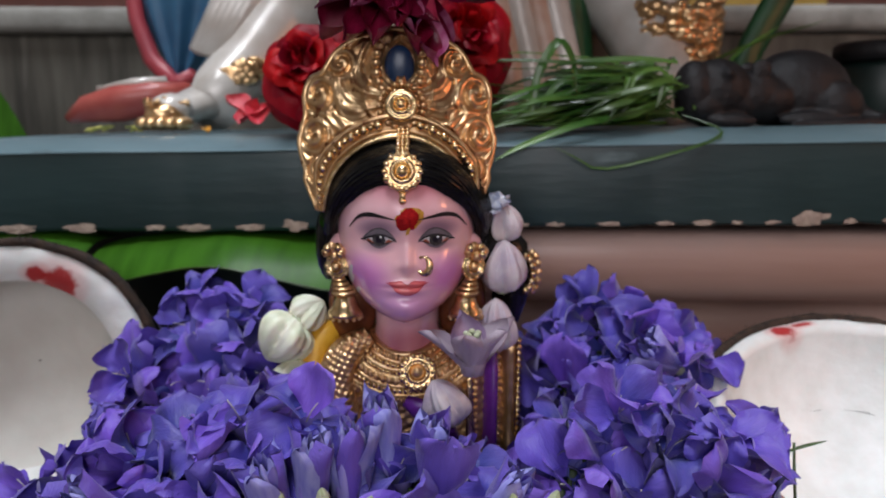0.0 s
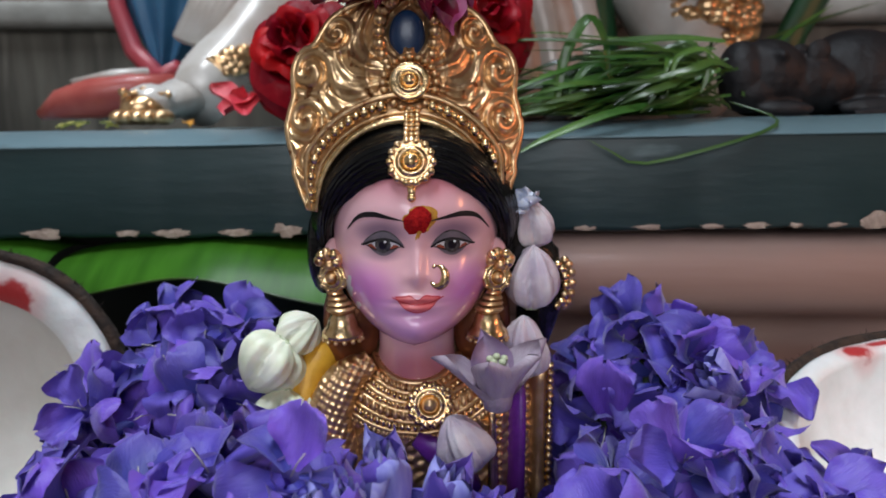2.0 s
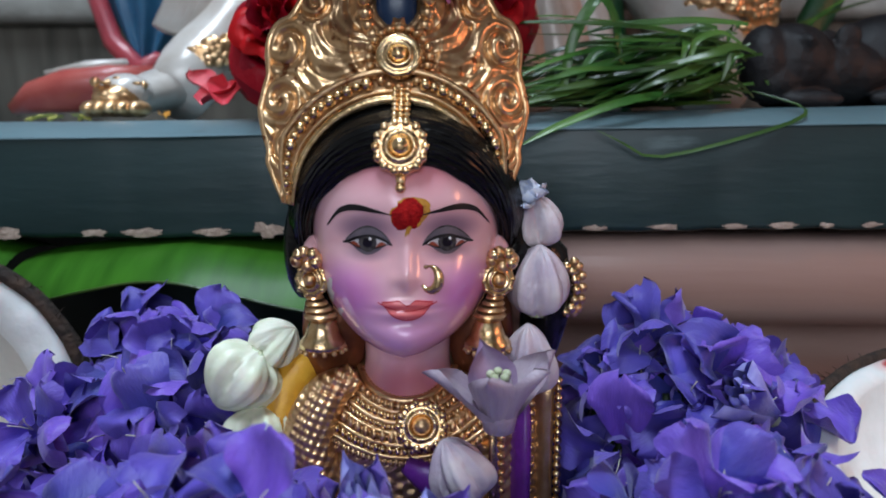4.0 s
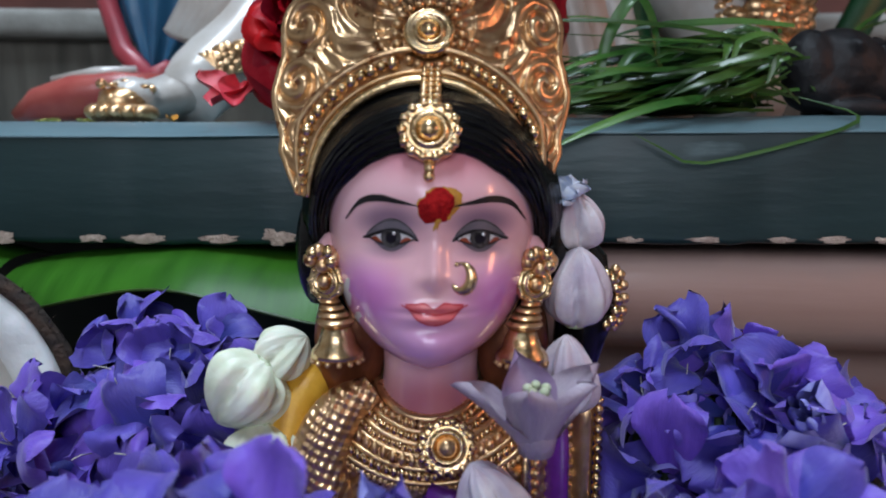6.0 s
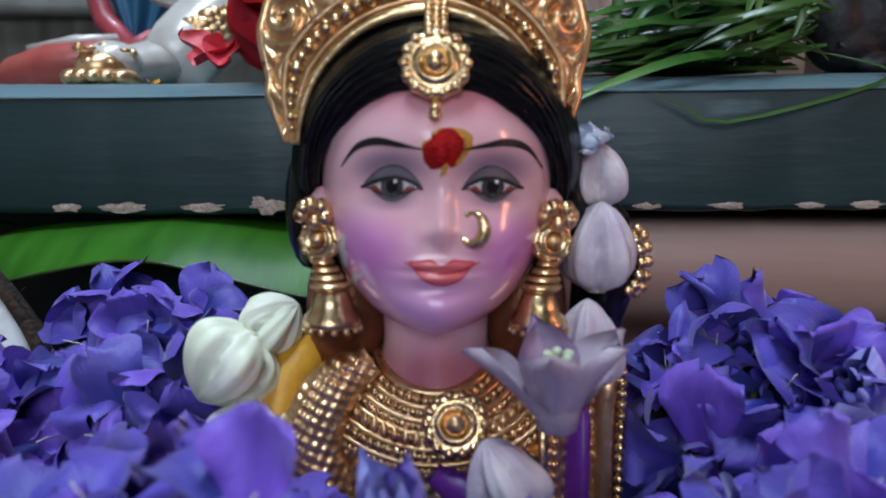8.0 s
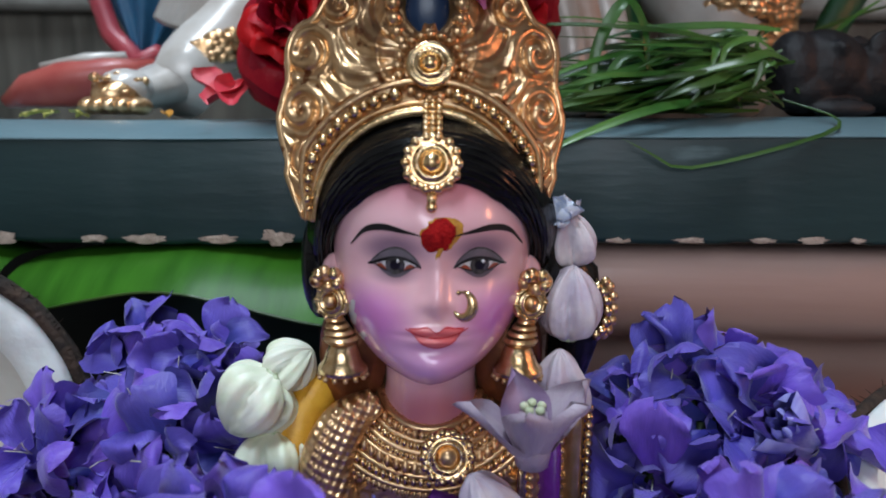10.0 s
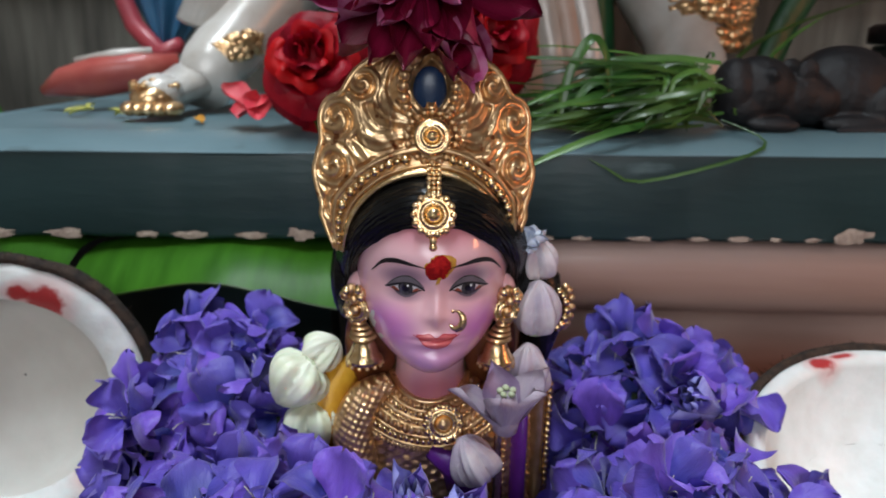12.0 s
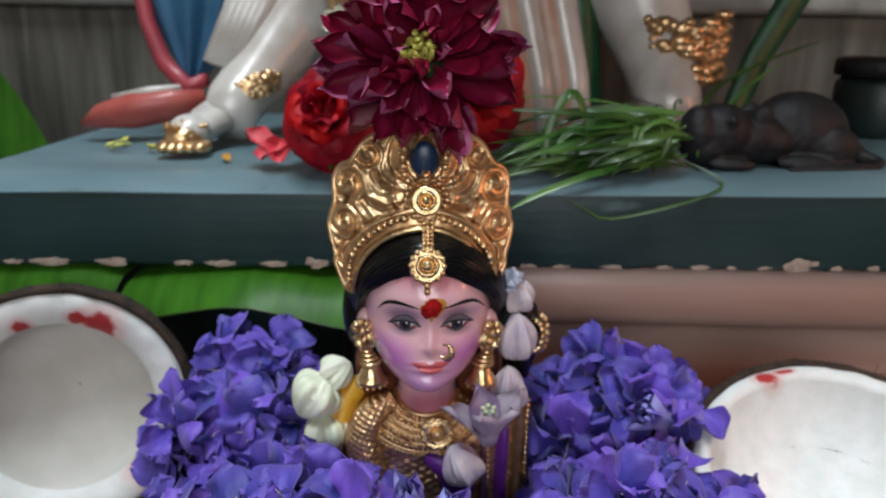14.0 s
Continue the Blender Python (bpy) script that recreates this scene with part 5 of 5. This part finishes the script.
open_crown_flower(facing((0.0090, 0.2115, 0.0728), (-0.02, -0.14, 1), 0.5) @ Matrix.Diagonal((1.14, 1.14, 0.98, 1)))


def folded_blossom(m4):
    t = thing("small_blossom", "small crumpled pale blue blossom on top of the garland", "flower", m4=m4)
    for i in range(9):
        part("petal", petal_shape(0.0085, 0.0072, 0.5, 0.6, 0.5, 0.5, 0.1, 120 + i, 6, 7).mesh("petal", PETAL_WHITE), PETAL_WHITE, t, m4=pose(0, 0, 0, 0, 0, 40 * i) @ pose(0, 0.0006, 0, 62 - 8 * (i % 3), 0, 0))
    return t


folded_blossom(facing((0.0172, 0.2372, 0.1185), (-0.25, -0.4, 0.85)) @ Matrix.Diagonal((0.78, 0.78, 0.72, 1)))


# ---- coconuts ----
def coconut(m4, r, label, spots, lining, bowl=False):
    t = thing("coconut_half", label, "coconut", "split coconut halves", m4)
    shell = Shape()
    prof = [(max(r * math.sin(radians(a)), 0.0003), -r * math.cos(radians(a)) * 0.92) for a in range(0, 91, 6)]
    prof += [(r - 0.0004, 0.0014), (r - 0.0022, 0.0018), (r - 0.0032, 0.0002)]
    shell.lathe(prof, 72)
    shell.v = [(x * (1 + 0.018 * noise.noise((x * 90, y * 90, z * 90))), y * (1 + 0.018 * noise.noise((x * 90, y * 90, z * 90))), z + 0.0009 * noise.noise((x * 160, y * 160, 4))) for x, y, z in shell.v]
    husk = part("shell", shell, SHELL, t, "dark brown fibrous shell")
    flesh = flesh_material([(rad * math.cos(radians(ang)), rad * math.sin(radians(ang)), rx, ry) for ang, rad, rx, ry in spots])
    rim, inn = r - 0.0034, r - 0.0165
    meat = Shape()
    curve = [((rim - 0.006) * math.cos(radians(a)) ** 0.8, 0.0012 - (r * 0.92 - 0.014) * math.sin(radians(a)) ** 1.4) for a in range(4, 90, 4)]
    meat.lathe([(r - 0.0030, -0.004), (rim, 0.0006), (rim - 0.001, 0.0012), (rim - 0.004, 0.0012)] + curve[:12] if bowl else [(r - 0.0030, -0.004), (rim, 0.0006), (rim - 0.002, 0.0012), (rim - 0.006, 0.0008), (inn + 0.003, -0.0006), (inn, -0.0035)], 96)
    meat.v = [(x, y, z + 0.0006 * noise.noise((x * 120, y * 120, 1)) + 0.00018 * math.sin(math.atan2(y, x) * 70)) for x, y, z in meat.v]
    part("flesh", meat, flesh, t, "thick white flesh ring")
    cup = Shape()
    d = r * 0.92 - 0.016
    cup.lathe(curve[11:] + [(0.0003, curve[-1][1])] if bowl else [(inn + 0.0002, -0.0033), (inn - 0.0012, -0.0080)] + [(max(inn * math.cos(radians(a)) - 0.001, 0.0004), -0.008 - (d - 0.008) * math.sin(radians(a))) for a in range(10, 91, 8)], 72)
    part("lining", cup, flesh if bowl else lining, t, "greyish inner lining")
    fib = Shape()
    rnd = random.Random(int(r * 1e5))
    for i in range(220):
        a = rnd.uniform(0, 6.283)
        h = rnd.uniform(-0.004, 0.001)
        p = Vector((r * math.cos(a), r * math.sin(a), h))
        q = p + Vector((rnd.uniform(-0.002, 0.002) + 0.0012 * math.cos(a), rnd.uniform(-0.002, 0.002) + 0.0012 * math.sin(a), rnd.uniform(-0.001, 0.003)))
        fib.tube([p * 0.985, p, q], [0.0002, 0.0002, 0.00005], 3)
    part("husk_fibre", fib, SHELL, husk)
    return t


def turned(c, normal, up=(0, 0, 1)):
    """Local z along normal, local y as near to up as can be."""
    z = Vector(normal).normalized()
    x = Vector(up).cross(z).normalized()
    y = z.cross(x)
    m = Matrix((x, y, z)).transposed().to_4x4()
    return Matrix.Translation(c) @ m


coconut(turned((-0.161, 0.262, 0.0530), (0.22, -0.96, 0.12)), 0.0525, "split coconut half leaning upright with red kumkum smears on white flesh",
        [(63, 0.0385, 0.0086, 0.0094), (76, 0.0395, 0.0050, 0.0040), (108, 0.0375, 0.0040, 0.0045), (-42, 0.0415, 0.010, 0.009)], FLESH_IN)
coconut(turned((0.1415, 0.2150, 0.0525), (-0.05, -0.36, 0.93), (0, 1, 0)), 0.0600, "split coconut half lying open upward with red kumkum smears",
        [(106, 0.0530, 0.0060, 0.0034), (97, 0.0540, 0.0050, 0.0016), (205, 0.0470, 0.0075, 0.0065)], FLESH, True)


# ---- violet blossoms heaped round the idol ----
def violet_petal(length, width, seed):
    """A soft obovate petal along +y with a middle fold, a rolled rim and a wavy edge."""
    rnd = random.Random(seed)
    ph = [rnd.uniform(0, 6.28) for _ in range(5)]
    fold, roll, bend, wave = rnd.uniform(-0.15, 0.45), rnd.uniform(-0.8, 0.8), rnd.uniform(-0.4, 1.3), rnd.uniform(0.08, 0.20)
    lean = rnd.uniform(-0.35, 0.35)
    s = Shape()

    def fn(u, v):
        x = 2 * u - 1
        w = width * 0.5 * (0.16 + 0.84 * math.sin(min(v / 0.68, 1) * math.pi / 2) ** 1.2)
        end = max(v - 0.68, 0) / 0.32
        w *= math.sqrt(max(1 - 0.97 * end ** 2.2, 0.01))
        rim = max(abs(x) - 0.45, 0) / 0.55
        z = fold * w * abs(x) + roll * w * rim ** 2 * (0.4 + 0.6 * v)
        z += wave * width * rim * v * math.sin(9 * v + ph[0] + 2.2 * x) + 0.045 * width * rim * v * math.sin(21 * v + 5 * x + ph[4]) + 0.10 * width * v * math.sin(2.6 * x + ph[1]) * math.sin(4 * v + ph[3])
        ang = bend * v * v * 1.1
        y = length * v * (math.sin(ang) / ang if abs(ang) > 1e-4 else 1) * (1 - 0.05 * end * (1 + math.cos(6 * x + ph[2])))
        z -= length * v * math.sin(ang * 0.5)
        return (x * w + lean * length * 0.3 * v * v, y, z)
    s.grid(fn, 12, 14)
    return s


def blossom(name, seed, flare, closed=False):
    rnd = random.Random(seed)
    t = thing(name, "violet five-petalled blossom with soft crumpled petals in the heap", "flower", "violet blossoms")
    for i in range(5):
        ln, w = rnd.uniform(0.0135, 0.0178), rnd.uniform(0.0122, 0.0165)
        me = violet_petal(ln, w, seed * 31 + i).mesh("petal", PETAL)
        m = pose(0, 0, 0, 0, 0, 72 * i + rnd.uniform(-14, 14)) @ pose(0, 0.0016, 0.0, flare + rnd.uniform(-26, 28), rnd.uniform(-32, 32), 0)
        part("petal", me, PETAL, t, m4=m)
    tube = Shape()
    tube.lathe([(0.0010, -0.024), (0.0013, -0.018), (0.0021, -0.010), (0.0034, -0.003), (0.0042, 0.0018)], 12)
    part("flower_tube", tube, PETAL_TUBE, t, "pale violet tube")
    st = Shape()
    for i in range(2 if seed % 3 == 0 else 1):
        a = rnd.uniform(0, 6.28)
        st.tube([(0, 0, 0), (0.0010 * math.cos(a), 0.0010 * math.sin(a), 0.0045), (0.0024 * math.cos(a), 0.0024 * math.sin(a), 0.0075)], [0.0002, 0.00016, 0.00014], 4)
    part("stamen", st, STAMEN, t, "thin pale stamens")
    return t


def closed_blossom(seed):
    rnd = random.Random(seed)
    t = thing("closed_blossom", "half-closed pale violet blossom standing upright in the heap", "flower", "half-closed blossoms")
    for layer in range(2):
        s = Shape()

        def fn(u, v, layer=layer):
            a = 2 * math.pi * u
            r = smooth_table([(0, 0.0022), (0.3, 0.0038), (0.6, 0.0042), (0.85, 0.0040), (1, 0.0034 - 0.0010 * layer)], v) * (1 - 0.25 * layer)
            lobe = math.cos(5 * a + 1.5 * v + layer * 3.1)
            r *= 1 + 0.16 * lobe * v + 0.05 * math.sin(9 * a + 5 * v)
            return (r * math.cos(a), r * math.sin(a), 0.024 * v * (1 - 0.07 * v * (1 - lobe)) + 0.001 * layer)
        s.grid(fn, 60, 16, 0, True)
        part("petals", s, PETAL_PALE if layer else PETAL_TUBE, t)
    for i in range(4):
        me = petal_shape(rnd.uniform(0.0205, 0.0250), rnd.uniform(0.0080, 0.0100), 0.55, 0.9, rnd.uniform(-0.05, 0.25), 0.20, 0.25, seed * 17 + i, 8, 12, 0, rnd.uniform(-0.4, 0.4)).mesh("petal", PETAL_PALE if i % 2 else PETAL)
        part("petal", me, PETAL_PALE, t, m4=pose(0, 0, 0.003, 0, 0, 90 * i + rnd.uniform(-25, 25)) @ pose(0, 0.0040, 0, 86 + rnd.uniform(-7, 4), 0, 0))
    tube = Shape()
    tube.lathe([(0.0009, -0.016), (0.0012, -0.008), (0.0024, -0.001), (0.0030, 0.004)], 9)
    part("flower_tube", tube, STEM_PALE, t, "pale green-white tube")
    return t


MOUNDS = [((-0.080, 0.256, 0.040), (0.034, 0.026, 0.036)), ((-0.058, 0.186, 0.034), (0.046, 0.031, 0.031)), ((-0.006, 0.176, 0.030), (0.036, 0.025, 0.026)),
          ((0.063, 0.250, 0.040), (0.033, 0.028, 0.038)), ((0.060, 0.194, 0.034), (0.036, 0.030, 0.032))]
NUTS = [((-0.161, 0.262, 0.053), 0.056, (0.22, -0.96, 0.12)), ((0.1415, 0.215, 0.0525), 0.062, (-0.05, -0.36, 0.93))]


def blocked(p, slack=0.0):
    if abs(p.x - CX) < 0.037 + slack and p.y > 0.214 - slack:
        return True
    for c, r, nrm in NUTS:
        d = p - Vector(c)
        if d.length < r + 0.006 and d.dot(Vector(nrm)) < 0.02:
            return True
    return p.y > 0.286


def heap_points(count, gap, depth, seed):
    rnd = random.Random(seed)
    found = []
    tries = 0
    while len(found) < count and tries < 30000:
        tries += 1
        k = rnd.choices(range(5), (1.0, 1.6, 0.8, 1.1, 1.3))[0]
        (cx, cy, cz), (rx, ry, rz) = MOUNDS[k]
        d = Vector((rnd.gauss(0, 1), rnd.gauss(0, 1), rnd.gauss(0, 1))).normalized()
        if d.z < -0.25 or d.y > 0.75:
            continue
        p = Vector((cx + rx * d.x * depth, cy + ry * d.y * depth, cz + rz * d.z * depth))
        if blocked(p) or p.z < 0.010:
            continue
        if any(sum(((p[i] - m[0][i]) / (m[1][i] * depth)) ** 2 for i in range(3)) < 0.86 for j, m in enumerate(MOUNDS) if j != k):
            continue
        if any((p - q[0]).length < gap for q in found):
            continue
        n = Vector((d.x / rx, d.y / ry, d.z / rz)).normalized()
        found.append((p, n, rnd.random(), rnd.uniform(0, 6.28), rnd.uniform(0.86, 1.16)))
    return found


kinds = [blossom("violet_blossom", 200 + i, flare) for i, flare in enumerate((24, 40, 58, 8, 70, 30))]
spots = heap_points(150, 0.0122, 0.98, 2) + heap_points(70, 0.0135, 0.74, 7)
rnd = random.Random(21)
for i, (p, n, k, spin, size) in enumerate(spots):
    aim = (n + Vector((rnd.gauss(0, 0.5), rnd.gauss(0, 0.5) - 0.25, rnd.gauss(0, 0.45) + 0.10))).normalized()
    if aim.y > 0.25:
        aim.y = -aim.y
    m = facing(p, aim, spin) @ Matrix.Diagonal((size, size, size, 1))
    src = kinds[i % len(kinds)]
    if i < len(kinds):
        src.matrix_basis = m
    else:
        c = copy_thing(src, facing(p, aim, spin))
        c.scale = (size, size, size)
# single sprays that stand out of the heap
for x, y, z, nx, ny, nz, k in ((-0.104, 0.232, 0.064, -0.2, -0.75, 0.6, 1), (-0.107, 0.242, 0.064, -0.3, -0.8, 0.4, 3), (-0.118, 0.196, 0.042, -0.3, -0.6, 0.7, 1), (-0.052, 0.178, 0.072, -0.1, -0.5, 0.85, 3),
                              (-0.034, 0.172, 0.074, 0.2, -0.5, 0.85, 0), (0.047, 0.186, 0.070, 0.0, -0.6, 0.8, 1), (0.072, 0.204, 0.066, 0.3, -0.5, 0.8, 3), (0.090, 0.246, 0.066, 0.4, -0.4, 0.8, 3),
                              (0.089, 0.202, 0.054, 0.6, -0.5, 0.6, 2), (0.052, 0.258, 0.078, 0.0, -0.5, 0.85, 4), (-0.090, 0.270, 0.076, 0.0, -0.4, 0.9, 4), (-0.072, 0.268, 0.078, 0.2, -0.5, 0.85, 2)):
    copy_thing(kinds[k], facing((x, y, z), (nx, ny, nz), x * 90))
upright = [closed_blossom(300 + i) for i in range(2)]
for i, (x, y, z, nx, ny, nz) in enumerate(((-0.0145, 0.181, 0.053, -0.10, -0.1, 1), (-0.0080, 0.184, 0.047, 0.25, -0.1, 1), (-0.0240, 0.170, 0.050, 0.05, -0.05, 1), 
                                         (-0.0330, 0.168, 0.050, 0.10, -0.2, 1), (-0.0400, 0.166, 0.046, -0.12, -0.25, 1), (0.008, 0.172, 0.043, 0.45, -0.3, 0.8), (0.078, 0.236, 0.066, -0.6, -0.6, 0.5), (-0.070, 0.160, 0.050, -0.5, -0.5, 0.7))):
    m = facing((x, y, z), (nx, ny, nz), i * 1.3)
    if i < 2:
        upright[i].matrix_basis = m
    else:
        copy_thing(upright[i % 2], m)

# small pale buds between the blossoms
for x, y, z, nx in ((-0.0388, 0.1600, 0.0560, 0.1), (-0.0275, 0.1590, 0.0575, -0.1), (-0.0180, 0.1600, 0.0550, 0.2), (0.0170, 0.1600, 0.0555, -0.1), (0.0250, 0.1610, 0.0560, 0.3)):
    bud(facing((x, y, z), (nx, -0.25, 1)), 0.0016, 0.0068, STEM_PALE, "tiny pale unopened bud between the violet blossoms", "pale buds in the heap")

# stalks that carry the heap
stalks = Shape()
rnd = random.Random(33)
for (cx, cy, cz), (rx, ry, rz) in MOUNDS:
    for i in range(90):
        a, r = rnd.uniform(0, 6.283), math.sqrt(rnd.random()) * 0.9
        x, y = cx + rx * r * math.cos(a), cy + ry * r * math.sin(a)
        h = cz + rz * math.sqrt(max(1 - r * r, 0)) * 0.97
        if blocked(Vector((x, y, h))):
            continue
        b = Vector((x + rnd.uniform(-0.012, 0.012), y + rnd.uniform(-0.010, 0.010), 0.0015))
        stalks.tube([b, (b + Vector((x, y, h))) * 0.5 + Vector((rnd.uniform(-0.004, 0.004), rnd.uniform(-0.004, 0.004), 0)), Vector((x, y, h))], [0.0016, 0.0014, 0.0011], 6)
solid("flower_stalks", stalks, STEM_GREEN, "green stalks under the heap of violet blossoms", "stalks", kind="stuff")

# a thin grass stem that leans on the coconut
t = thing("grass_sprig", "thin green grass stem leaning on the coconut rim", "grass")
g = Shape()
g.tube([(0.103, 0.196, 0.030), (0.1015, 0.197, 0.046), (0.1010, 0.198, 0.0565)], [0.0005, 0.00045, 0.0004], 6)
part("stem", g, GRASS, t)
part("grass_blade", blade_shape([Vector((0.0985, 0.198, 0.0535)), Vector((0.104, 0.197, 0.0560)), Vector((0.110, 0.197, 0.0575))], 0.0010), GRASS, t)


# ---- leaf and jar at the sides ----
def side_leaf():
    s = Shape()

    def fn(u, v):
        w = 0.085 * math.sin(math.pi * min(0.15 + 0.85 * v, 0.98)) * (u - 0.5)
        return (-0.338 + 0.115 * v + 0.3 * w, 0.47 - 0.02 * v + 0.10 * abs(w), 0.002 + 0.165 * (1 - v) ** 0.8 + w * 0.9 + 0.02)
    s.grid(fn, 10, 30)
    return solid("banana_leaf", s, GREEN_LEAF, "broad green leaf hanging against the grey parapet", "leaf")


side_leaf()


def jar():
    t = thing("dark_jar", "dark green lidded jar standing behind the clay rat", "jar", m4=pose(0.250, 0.43, 0.0))
    b = Shape()
    b.lathe([(0.0005, 0.1465), (0.022, 0.1465), (0.024, 0.149), (0.024, 0.176), (0.021, 0.180), (0.0005, 0.180)], 32)
    part("body", b, JAR, t)
    l = Shape()
    l.lathe([(0.0235, 0.1805), (0.0255, 0.181), (0.0255, 0.189), (0.023, 0.191), (0.0005, 0.1915)], 32)
    part("lid", l, CLAY, t, "black lid")
    return t


jar()
